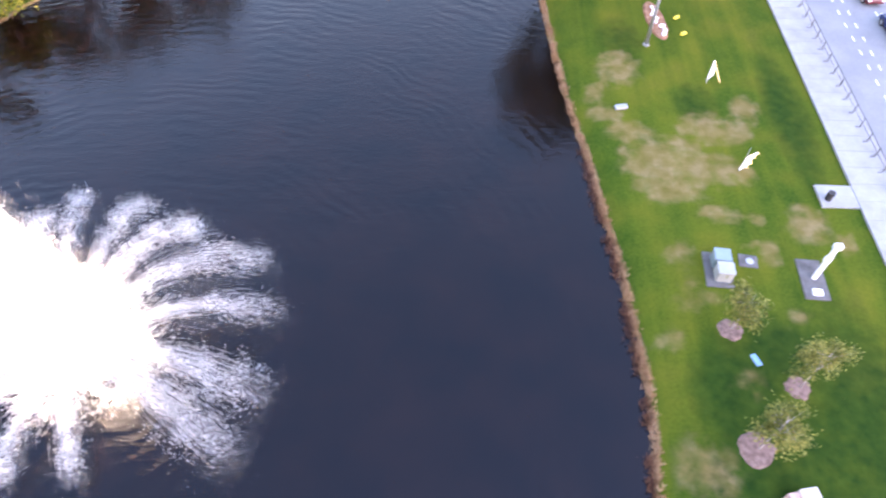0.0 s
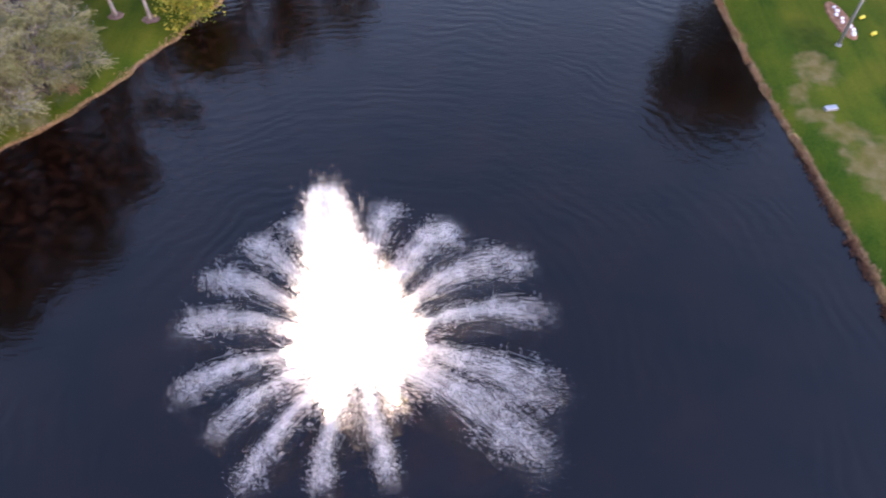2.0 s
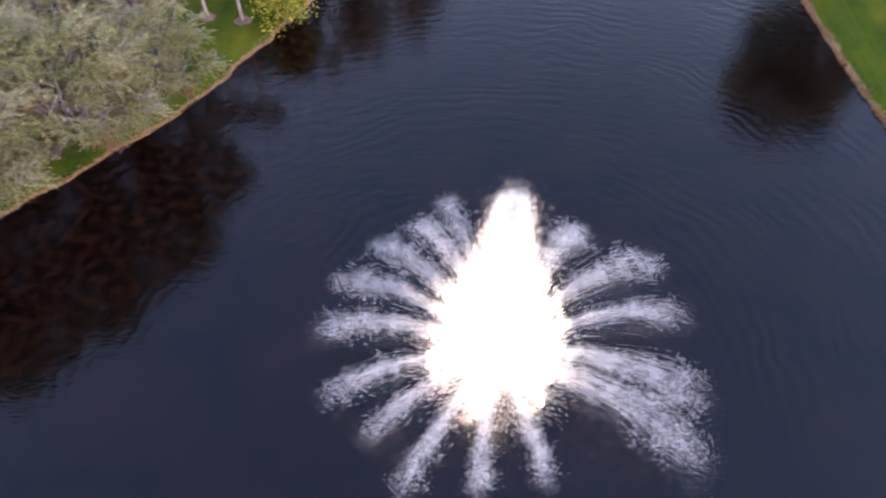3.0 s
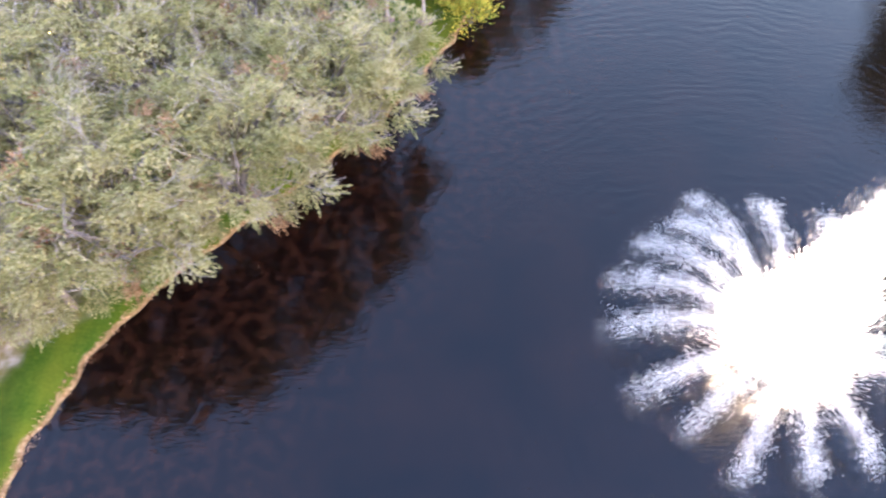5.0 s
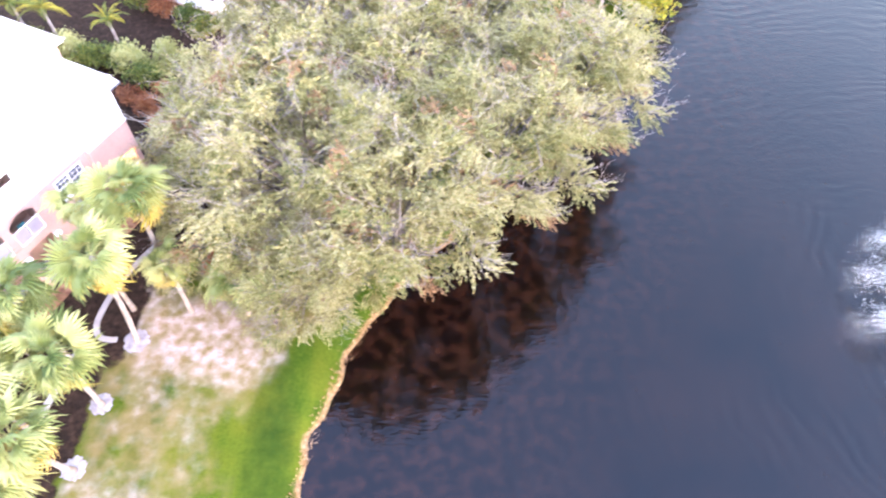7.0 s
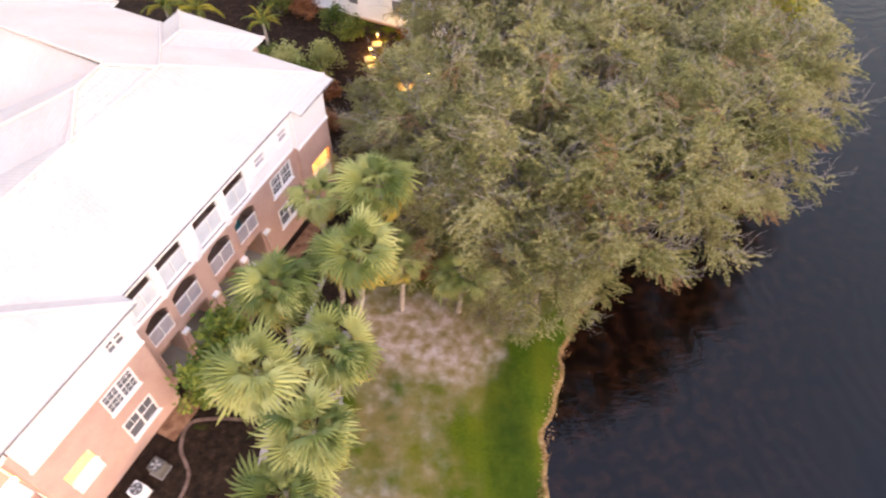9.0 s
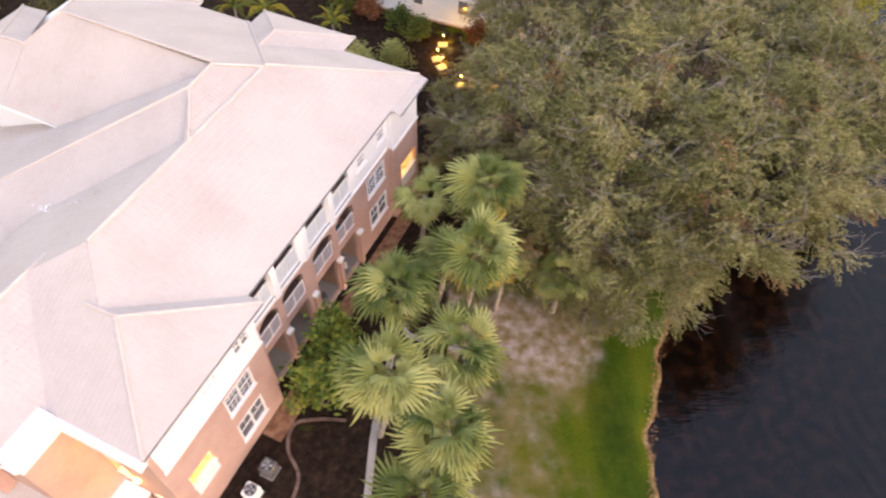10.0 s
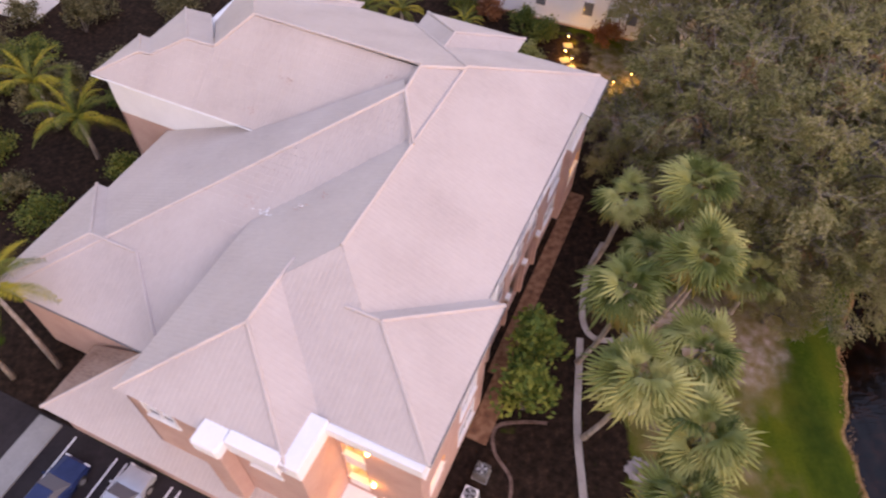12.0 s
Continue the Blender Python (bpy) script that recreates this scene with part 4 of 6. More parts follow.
def oaks():
    spots = [(-71.3, 26.4, 6.2, 14.6, 3), (-76.5, 30.0, 6.4, 15.2, 1), (-65.0, 30.6, 6.0, 13.8, 3), (-60.0, 37.0, 6.2, 13.0, 3), (-56.4, 43.0, 4.9, 10.2, 3), (-71.0, 37.0, 6.4, 14.0, 0), (-81.5, 34.0, 5.6, 13.6, 2),
             (-66.0, 44.0, 6.2, 13.5, 1), (-77.0, 43.0, 6.4, 14.4, 0), (-80.6, 44.5, 4.8, 13.0, 1), (-62.0, 52.0, 5.6, 12.5, 0), (-71.0, 52.5, 6.4, 14.0, 2), (-79.5, 54.5, 6.0, 14.0, 1), (-66.0, 61.5, 6.2, 13.5, 0), (-75.5, 64.0, 6.2, 13.5, 2), (-76.2, 24.4, 4.3, 9.0, 2), (-79.3, 22.9, 2.4, 5.0, 0), (-82.6, 28.0, 4.2, 9.4, 0), (-79.2, 26.2, 3.4, 8.4, 1), (-86.4, 33.8, 2.7, 6.8, 1), (-86.2, 38.0, 3.2, 8.0, 2), (6.6, 66.0, 5.7, 19.5, 0), (9.5, 71.0, 6.6, 23.0, 2), (14.0, 77.0, 7.0, 18.0, 1), (-48.5, 71.0, 6.5, 15.0, 1), (-42.0, 80.0, 7.0, 16.0, 0), (-57.0, 68.0, 6.0, 13.5, 2)]
    first = {}
    for n, (x, y, r, h, kind) in enumerate(spots):
        m = pose(x, y, 0.75, 0, 0, -40 + 9 * n if kind == 3 else 77 * n)
        if kind in first:
            base, r0, h0 = first[kind]
            ob = copy_thing(base, m)
            ob.scale = (r / r0, r / r0, h / h0)
            continue
        rnd = random.Random(40 + kind)
        top = thing("oak_tree", "broad evergreen oak with olive leaves and grey twigs", "tree", m, "oak grove")
        limb, twig, leaf, moss, dead = oak(rnd, r, h, 295 if kind == 3 else 245, 17, 4.4 if kind == 3 else 0.0)
        limb.put("trunk", BARK, top, smooth=True)
        tagged(twig.put("twig_work", TWIG, top), kind="stuff")
        dead.put("dry_foliage", DEADLEAF, top, "withered brown foliage")
        leaf.put("crown", OAKLEAF, top)
        moss.put("hanging_moss", MOSS, top, "grey-green hanging moss")
        first[kind] = (top, r, h)


oaks()


def fan_frond(rnd, long, span, count, droop):
    """A palmate frond: a stalk along +y and one pleated fan that splits into drooping tips."""
    b = Build()
    stalk = long * 0.46
    b.tube([(0, 0, 0), (0, stalk * 0.5, 0.07), (0, stalk, 0.02)], [0.03, 0.022, 0.016], 4)
    o = Vector((0, stalk * 0.97, 0.02))

    def spot(a, r, up):
        # the two halves of the fan rise from the midrib and the outer part bends down
        t = r / (long * 0.54)
        return o + Vector((math.sin(a) * r, math.cos(a) * r, 0.16 * r * abs(math.sin(a)) - droop * long * 0.5 * t ** 2.4 + up))

    step = span / count
    for k in range(count):
        a = -span / 2 + (k + 0.5) * step
        L = long * 0.54 * (1 - 0.22 * abs(2 * a / span) ** 2) * rnd.uniform(0.78, 1.12)
        fold = 0.030 * long
        l0, r0 = a - step / 2, a + step / 2
        sag = -rnd.uniform(0.0, 0.30) * L
        v = [o, spot(l0, L * 0.48, -fold * 0.7), spot(a, L * 0.48, fold), spot(r0, L * 0.48, -fold * 0.7),
             spot(a - step * 0.27, L * 0.78, sag * 0.35), spot(a, L * 0.78, sag * 0.35 + fold * 0.8), spot(a + step * 0.27, L * 0.78, sag * 0.35), spot(a + rnd.uniform(-0.08, 0.08), L, sag)]
        b.add(v, [(0, 1, 2), (0, 2, 3), (1, 4, 5, 2), (2, 5, 6, 3), (4, 7, 5), (5, 7, 6)])
    return mesh_of("frond", b.v, b.f, FROND)


FANS = [fan_frond(random.Random(k), 2.05 + 0.10 * k, 3.5, 15, 0.36 + 0.14 * k) for k in range(4)]
DRYFAN = FANS[3].copy()
DRYFAN.materials.clear()
DRYFAN.materials.append(FRONDDRY)


def fan_palm(label, x, y, crown_z, scale=1.0, fronds=34, seed=0, lean=(0, 0)):
    rnd = random.Random(seed)
    top = thing("fan_palm", label, "palm tree", pose(x, y, 0.75), "fan palms by the building")
    h = crown_z - 0.75
    b = Build()
    pts = [(lean[0] * (1 - t) ** 2, lean[1] * (1 - t) ** 2, h * t - (0.2 if t == 0 else 0)) for t in (0, 0.12, 0.3, 0.5, 0.7, 0.88, 1.0)]
    b.tube(pts, [0.24, 0.18, 0.16, 0.155, 0.15, 0.17, 0.12], 9)
    b.put("trunk", PALMBARK, top, smooth=True)
    n = fronds
    for k in range(n):
        a = k * 2.39996 + rnd.uniform(-0.25, 0.25)
        e = 74 - 124 * (k / n) ** 0.85 + rnd.uniform(-13, 13)
        dead = k > n * 0.70 and rnd.random() < 0.6
        ob = new("frond", DRYFAN if dead else FANS[k % 4])
        ob.parent = top
        s = scale * rnd.uniform(0.82, 1.12) * (0.72 if k < 4 else 1)
        ob.matrix_basis = pose(0, 0, h - 0.15 + rnd.uniform(-0.2, 0.2), 0, 0, math.degrees(a)) @ pose(0, 0, 0, e - (20 if dead else 0), rnd.uniform(-42, 42), 0) @ Matrix.Diagonal((s, s, s, 1))
    return top


PALMS = [(-86.1, 25.6, 11.4, 1.1, (-1.2, 0.9)), (-86.9, 21.1, 11.1, 1.12, (-1.4, 0.5)), (-91.2, 19.4, 10.1, 1.1, (-1.0, 0.8)), (-91.6, 14.5, 10.1, 1.18, (-1.0, 0.7)), (-87.9, 16.1, 9.6, 1.1, (-1.4, 1.1)),
         (-88.7, 11.9, 9.1, 1.12, (-1.0, 1.2)), (-89.9, 9.4, 7.9, 1.12, (-0.8, 0.9)), (-81.2, 23.6, 5.2, 1.05, (-0.1, 0.1)), (-89.8, 26.3, 9.6, 0.85, (-0.8, 0.8)), (-88.6, 23.3, 8.2, 0.9, (-0.6, 0.8)), (-84.9, 23.6, 6.8, 0.8, (-0.3, 0.3))]
for n, (x, y, z, s, lean) in enumerate(PALMS):
    fan_palm("tall fan palm with green fronds and yellowing skirt", x, y, z, s * 1.03, 31 if n < 7 else 22, 100 + n, lean)


def feather_frond(rnd, long, mat):
    b = Build()
    spine = [Vector((0, long * t, 0.32 * long * math.sin(1.9 * t) - 0.42 * long * t * t)) for t in [k / 8 for k in range(9)]]
    b.tube(spine, [0.03 - 0.003 * k for k in range(9)], 4)
    for k in range(2, 34):
        t = k / 34
        i = min(7, int(t * 8))
        o = spine[i].lerp(spine[i + 1], t * 8 - i)
        L = 0.62 * math.sin(math.pi * (0.12 + 0.85 * t)) + 0.1
        for sx in (-1, 1):
            e = o + Vector((sx * L * 0.8, L * 0.45, -0.32 * L + rnd.uniform(-0.08, 0.05)))
            w = Vector((0, 0.035, 0))
            b.add([o - w, o.lerp(e, 0.5) + Vector((0, 0, 0.05)), e, o + w], [(0, 1, 2, 3)])
    return mesh_of("frond", b.v, b.f, mat)


FEATHERS = [feather_frond(random.Random(20 + k), 3.0 + 0.2 * k, YELBUSH if k == 1 else BUSH) for k in range(2)]


def feather_palm(label, x, y, crown_z, scale=1.0, fronds=16, seed=0):
    rnd = random.Random(seed)
    top = thing("feather_palm", label, "palm tree", pose(x, y, 0.75), "feather palms")
    h = crown_z - 0.75
    Build().tube([(0, 0, -0.2), (0.05, 0, h * 0.5), (0, 0, h)], [0.2, 0.14, 0.11], 9).put("trunk", PALMBARK, top, smooth=True)
    for k in range(fronds):
        ob = new("frond", FEATHERS[k % 2])
        ob.parent = top
        s = scale * rnd.uniform(0.8, 1.1)
        ob.matrix_basis = pose(0, 0, h - 0.05, 0, 0, k * 137.5) @ pose(0, 0, 0, 55 - 65 * k / fronds + rnd.uniform(-8, 8), 0, 0) @ Matrix.Diagonal((s, s, s, 1))
    return top


for n, (x, y, z, s) in enumerate([(-124.8, 20.5, 9.3, 1.12), (-127.4, 19.8, 8.2, 1.0), (-127.6, 39.0, 5.0, 1.25), (-131.8, 42.6, 5.6, 1.05), (-103.6, 52.6, 5.2, 0.8), (-106.8, 53.6, 5.0, 0.8), (-98.0, 52.2, 4.2, 0.6)]):
    feather_palm("slender palm with arching feathery fronds", x, y, z, s, 16, 300 + n)


def shrub(label, x, y, radius, tall, mat, seed, size=0.22, clumps=26, leaves=70):
    rnd = random.Random(seed)
    top = thing("shrub", label, "shrub", pose(x, y, 0.75), "shrubs")
    b, s = Build(), Build()
    for k in range(clumps):
        a, e, q = rnd.uniform(0, 6.283), rnd.uniform(0.05, 1.5), rnd.uniform(0.5, 1.0)
        c = (radius * q * math.cos(e) * math.cos(a), radius * q * math.cos(e) * math.sin(a), tall * (0.25 + 0.7 * q * math.sin(e)))
        leaf_quads(b, c, radius * 0.42, leaves, size, rnd, 0.6)
        if k % 3 == 0:
            s.tube([(0, 0, -0.1), (c[0] * 0.5, c[1] * 0.5, c[2] * 0.6), c], [0.05, 0.035, 0.012], 4)
    s.put("stem", BARK, top)
    b.put("foliage", mat, top)
    return top


HOUSE_PLACE = pose(-102, 11, 0, 0, 0, -26)


def shrubs():
    rnd = random.Random(77)
    shrub("yellow-green shrub hanging over the lake bank", -48.6, 56.6, 2.6, 4.2, YELBUSH, 1, 0.3, 40)
    shrub("yellow-green shrub hanging over the lake bank", -50.4, 60.2, 2.8, 4.6, YELBUSH, 2, 0.3, 40)
    for k, (x, y, r, h) in enumerate([(-95.5, 19.0, 1.6, 6.6), (-96.0, 17.0, 1.6, 5.4), (-95.0, 20.6, 1.2, 6.0)]):
        shrub("tall bushy green shrub beside the salmon wall", x, y, r, h, WALLBUSH, 10 + k, 0.36, 17, 52)
    for k, (x, y) in enumerate([(-101.5, 50.6), (-99.6, 49.6), (-97.6, 49.8), (-95.6, 48.8), (-94.2, 47.4), (-105.5, 51.6), (-92.6, 49.4), (-103.4, 50.0)]):
        shrub("dense green shrub between the buildings", x, y, 1.5, rnd.uniform(2.4, 3.6), BUSH if k % 3 else FROND, 30 + k)
    for k, (x, y) in enumerate([(-95.4, 45.6), (-93.4, 44.0), (-91.6, 42.2), (-92.0, 46.0)]):
        shrub("low rusty red shrub between the buildings", x, y, 1.1, rnd.uniform(1.2, 1.8), REDBUSH, 50 + k, 0.18)
    for k, (x, y) in enumerate([(-77.6, 31.0), (-81.0, 29.0), (-83.6, 27.6), (-79.4, 27.8)]):
        shrub("low rusty red undergrowth below the oaks", x, y, 1.3, 1.4, REDBUSH, 60 + k, 0.2)
    for k in range(15):
        x, y = rnd.uniform(-141, -124), rnd.uniform(42, 62)
        shrub("dark leafy shrub in the shaded garden", x, y, rnd.uniform(1.2, 2.2), rnd.uniform(2, 4.5), GARDEN, 80 + k, 0.26)
    for k in range(17):
        x, y = rnd.uniform(-142, -126), rnd.uniform(28, 52)
        shrub("dark leafy shrub in the shaded garden", min(x, -127.5) if y < 33 else x, y, rnd.uniform(0.9, 1.8), rnd.uniform(1.2, 3.4), BUSH if k % 3 else GARDEN, 180 + k, 0.24, 20)
    q = HOUSE_PLACE @ Vector((-1.6, -2.6, 0))
    shrub("dark shrub below the lit stair landing", q.x, q.y, 1.2, 2.4, OAKLEAF, 240, 0.24)
    for k, (x, y) in enumerate([(-95.2, 57.8), (-97.8, 58.6), (-92.2, 56.0), (-84.6, 53.4), (-90.4, 54.0)]):
        shrub("dark leafy shrub before the white building", x, y, 1.3, rnd.uniform(1.8, 3.2), REDBUSH if k % 3 == 0 else BUSH, 250 + k)
    for k, (x, y) in enumerate([(-122.6, 34.6), (-124.6, 36.8), (-121.8, 32.4)]):
        shrub("green leafy shrub beside the salmon wall", x, y, 1.3, 2.6, BUSH, 120 + k)


shrubs()


def sapling(x, y, tall, seed):
    rnd = random.Random(seed)
    t = thing("mulch_ring", "round pink-brown mulch ring around a sapling", "mulch", pose(x, y, 0.80), "mulch rings")
    Build().disc(0, 0, 0, 0.12, 0.86 if seed != 2 else 1.15, 22, 0.12, rnd).put("mulch", MULCHRING, t)
    top = thing("sapling", "thin young tree with sparse leaves in a mulch ring", "tree", pose(x + 0.1, y, 0.88), "saplings")
    b, leaf = Build(), Build()
    b.tube([(0, 0, -0.1), (0.05, 0.05, tall * 0.45), (0.1, 0.1, tall)], [0.055, 0.045, 0.015], 6)
    for k in range(20):
        z = tall * rnd.uniform(0.4, 0.95)
        a = rnd.uniform(0, 6.283)
        L = rnd.uniform(0.6, 1.25)
        e = Vector((L * math.cos(a), L * math.sin(a), z + rnd.uniform(0.1, 0.7)))
        b.tube([(0.05, 0.05, z), e * 0.5 + Vector((0, 0, z * 0.5)), e], [0.022, 0.014, 0.006], 4)
        leaf_quads(leaf, e, 0.55, 60, 0.17, rnd, 0.6)
        leaf_quads(leaf, e * 0.6 + Vector((0, 0, z * 0.4)), 0.45, 34, 0.17, rnd, 0.6)
    b.put("trunk", PALMBARK, top)
    leaf.put("crown", SAPLING, top)


for n, (x, y, h) in enumerate([(13.0, 24.9, 3.9), (16.3, 20.9, 4.2), (12.8, 16.8, 4.0)]):
    sapling(x, y, h, n)
for n, (x, y, r) in enumerate([(-88.3, 21.6, 0.95), (-89.3, 17.2, 0.8), (-89.7, 13.1, 0.85)]):
    t = thing("mulch_ring", "pale grey mulch ring around a palm trunk", "mulch", pose(x, y, 0.80), "mulch rings")
    Build().disc(0, 0, 0, 0.08, r, 40, 0.13, random.Random(30 + n)).put("mulch", PALEMULCH, t)
# two pale trunks with mulch at the far end of the left lawn
for n, (x, y) in enumerate([(-53.1, 56.9), (-56.6, 57.2)]):
    fan_palm("pale-trunked fan palm on the lake lawn", x, y, 11.0, 1.0, 26, 200 + n)
    t = thing("mulch_ring", "pale mulch ring around a palm trunk", "mulch", pose(x, y, 0.80), "mulch rings")
    Build().disc(0, 0, 0, 0.1, 0.8, 18, 0.15, random.Random(n)).put("mulch", MULCHRING, t)


# ---- fountain ----
def fountain():
    cx, cy = -28.95, 21.75
    rnd = random.Random(11)
    top = thing("fountain", "floating lake fountain with white radiating jets", "fountain", pose(cx, cy, 0))
    b = Build()
    for r, z in ((1.25, 0.12),):
        b.tube([(r * math.cos(a), r * math.sin(a), z) for a in [2 * math.pi * k / 24 for k in range(25)]], [0.16] * 25, 8)
    b.put("float_ring", RUBBER, top, smooth=True)

    def streaks(build, p, d, many, spread, size):
        for _ in range(many):
            o = p + Vector((rnd.gauss(0, 1), rnd.gauss(0, 1), rnd.gauss(0, 0.8))) * spread
            if o.z < 0.02:
                o.z = 0.02 + 0.1 * rnd.random()
            L = size * rnd.uniform(1.0, 3.6)
            s = d.cross(Vector((rnd.uniform(-1, 1), rnd.uniform(-1, 1), rnd.uniform(-1, 1)))).normalized() * size * rnd.uniform(0.06, 0.14)
            build.add([o - d * L * 0.5, o + s, o + d * L * 0.5, o - s], [(0, 1, 2, 3)])

    # azimuth, reach and height of each arching jet
    jets = [(13, 13.2, 3.3, 1.0), (32, 13.2, 4.4, 1.3), (57, 11.4, 4.4, 1.5), (84, 12.0, 3.6, 1.0), (107, 13.0, 3.4, 0.8), (120, 11.4, 4.2, 1.2), (137, 11.8, 3.6, 1.1), (156, 12.0, 3.4, 1.0), (176, 12.0, 3.2, 1.0), (-160, 11.4, 2.8, 0.9),
            (-141, 10.2, 2.4, 0.8), (-120, 10.8, 2.4, 0.8), (-97, 9.4, 2.2, 0.7), (-71, 9.2, 2.2, 0.7), (-31, 14.0, 3.6, 1.5), (-14, 13.3, 3.4, 1.4)]
    for az, reach, high, wide in jets:
        jet, veil = Build(), Build()
        a = radians(az)

        def arc(b, far, tall, t):
            return Vector((math.cos(b), math.sin(b), 0)) * (0.6 + (far - 0.6) * t) + Vector((0, 0, 0.3 + 3.8 * tall * t * (1 - t)))

        # threads of water: long near the nozzle, torn into short strands farther out
        for k in range(int(230 * wide)):
            b = a + rnd.gauss(0, 0.044 * wide)
            far, tall = reach * (1.13 - abs(rnd.gauss(0, 0.09))), high * rnd.uniform(0.85, 1.15)
            t = 0.80 * rnd.random() ** 0.85
            run = rnd.uniform(0.08, 0.30) * (1.1 - 0.9 * t)
            stray = Vector((rnd.gauss(0, 1), rnd.gauss(0, 1), rnd.gauss(0, 1))) * (0.03 + 0.20 * t)
            pts = [arc(b, far, tall, min(0.88, t + run * i / 4)) + stray for i in range(5)]
            for p in pts:
                p.z = max(p.z, 0.03)
            d = (pts[-1] - pts[0]).normalized() if (pts[-1] - pts[0]).length > 0.01 else Vector((0, 0, 1))
            w = d.cross(Vector((rnd.uniform(-1, 1), rnd.uniform(-1, 1), rnd.uniform(-1, 1)))).normalized() * rnd.uniform(0.006, 0.017)
            taper = (0.15, 0.8, 1.0, 0.8, 0.15)
            jet.add([p + w * q for p, q in zip(pts, taper)] + [p - w * q for p, q in zip(pts, taper)], [(i, i + 1, i + 6, i + 5) for i in range(4)])
        out = Vector((math.cos(a), math.sin(a), 0))
        side = Vector((-math.sin(a), math.cos(a), 0))
        for k in range(90):
            t = 0.90 * (k + rnd.random()) / 90
            p = arc(a, reach * 1.1, high, t)
            d = (out * reach + Vector((0, 0, 4 * high * (1 - 2 * t)))).normalized()
            fat = (0.05 + 0.42 * t) * wide
            streaks(jet, p, d, int((20 + 30 * t) * wide), fat, 0.05)
            # water falling away below the arc in fine curtains
            if t > 0.25:
                for _ in range(int(44 * wide)):
                    q = p + side * rnd.gauss(0, fat * 1.5) + out * rnd.gauss(0, 0.35)
                    q = Vector((q.x, q.y, q.z * rnd.random() ** 0.6))
                    streaks(veil, q, (out * 0.25 + Vector((0, 0, -1))).normalized(), 1, 0.1, 0.16)
        # the torn stream: loose puffs of drops, wider and ragged towards the tip
        drops = Build()
        for k in range(int(95 * wide)):
            t = 0.10 + 0.76 * rnd.random() ** 0.7
            p = arc(a + rnd.gauss(0, 0.048 * wide), reach * (1.12 - abs(rnd.gauss(0, 0.05))), high * rnd.uniform(0.85, 1.12), t)
            for _ in range(int(10 + 22 * t)):
                o = p + Vector((rnd.gauss(0, 1), rnd.gauss(0, 1), rnd.gauss(0, 0.8))) * (0.05 + 0.30 * t)
                o.z = max(o.z, 0.03)
                d = (Vector((rnd.gauss(0, 1), rnd.gauss(0, 1), rnd.gauss(0, 1))) + out).normalized()
                w = d.cross(Vector((rnd.uniform(-1, 1), rnd.uniform(-1, 1), rnd.uniform(-1, 1)))).normalized()
                L, w = rnd.uniform(0.04, 0.15), w * rnd.uniform(0.007, 0.026)
                drops.add([o - d * L, o + w, o + d * L, o - w], [(0, 1, 2, 3)])
        drops.put("torn_stream", MIST, top)
        jet.put("jet", JETS, top)
        veil.put("falling_spray", VEIL, top)
    col = Build()
    for k in range(6000):
        t = rnd.random() ** 0.85
        lean = rnd.choice((-0.4, 0.3)) * max(0.0, t - 0.6) / 0.4
        z = (13.6 + 2.2 * rnd.random() ** 0.6) * t
        w = 2.9 * (1 - t) ** 0.78 + 0.12
        p = Vector((rnd.gauss(0, w * 0.42) + lean, rnd.gauss(0, w * 0.42), z))
        streaks(col, p, Vector((p.x * 0.05, p.y * 0.05, 1)).normalized(), 13, 0.18 + 0.42 * (1 - t), 0.17)
    col.put("central_plume", SPRAY, top, "tall white central plume")
    halo = Build()
    for k in range(2600):
        t = rnd.random() ** 0.9
        w = 4.2 * (1 - t) ** 0.9 + 0.35
        p = Vector((rnd.gauss(0, w * 0.45), rnd.gauss(0, w * 0.45), 15.6 * t + 0.2))
        streaks(halo, p, Vector((p.x * 0.06, p.y * 0.06, 1)).normalized(), 8, 0.4, 0.16)
    halo.put("drifting_mist", VEIL, top)
    mist = Build()
    for k in range(4200):
        a, r = rnd.uniform(0, 6.283), min(abs(rnd.gauss(0, 2.4)), rnd.uniform(4.0, 5.5))
        p = Vector((r * math.cos(a), r * math.sin(a), abs(rnd.gauss(0, 1.6)) * max(0.2, 1 - r / 7)))
        streaks(mist, p, Vector((p.x, p.y, 2.0)).normalized(), 9, 0.5, 0.17)
    mist.put("base_spray", MIST, top)
    for k in range(6):
        a = 2 * math.pi * k / 6
        x, y = 4.3 * math.cos(a + 0.2), 4.3 * math.sin(a + 0.2)
        f = thing("fountain_light", "small round floodlight on the fountain float", "lamp", pose(cx + x, cy + y, 0.0), "fountain lights")
        Build().tube([(0, 0, -0.05), (0, 0, 0.22)], [0.14, 0.17], 12).put("housing", RUST, f)
        Build().tube([(0, 0, 0.2205), (0, 0, 0.235)], [0.14, 0.13], 12).put("lens", LAMPGLASS, f)
        lamp = new("fountain_flood", bpy.data.lights.new("fountain_flood", "SPOT"))
        lamp.data.energy, lamp.data.color, lamp.data.shadow_soft_size = FOUNTAIN_W, (1.0, 0.80, 0.42), 0.12
        lamp.data.spot_size, lamp.data.spot_blend = radians(64), 0.6
        lamp.matrix_world = look((cx + x, cy + y, 0.3), (cx, cy, 9.0))


FOUNTAIN_W = 25000.0
fountain()


# ---- apartment building ----
# Local axes: x out of the lake side, y along it, z up.
HOUSE = thing("apartment_building", "three-storey salmon and white apartment block with pink tile roof", "building", pose(-102, 11, 0, 0, 0, -26))
EAVE, PITCH = 11.1, 0.46
LOW = 7.6  # eave of the two-storey west wing


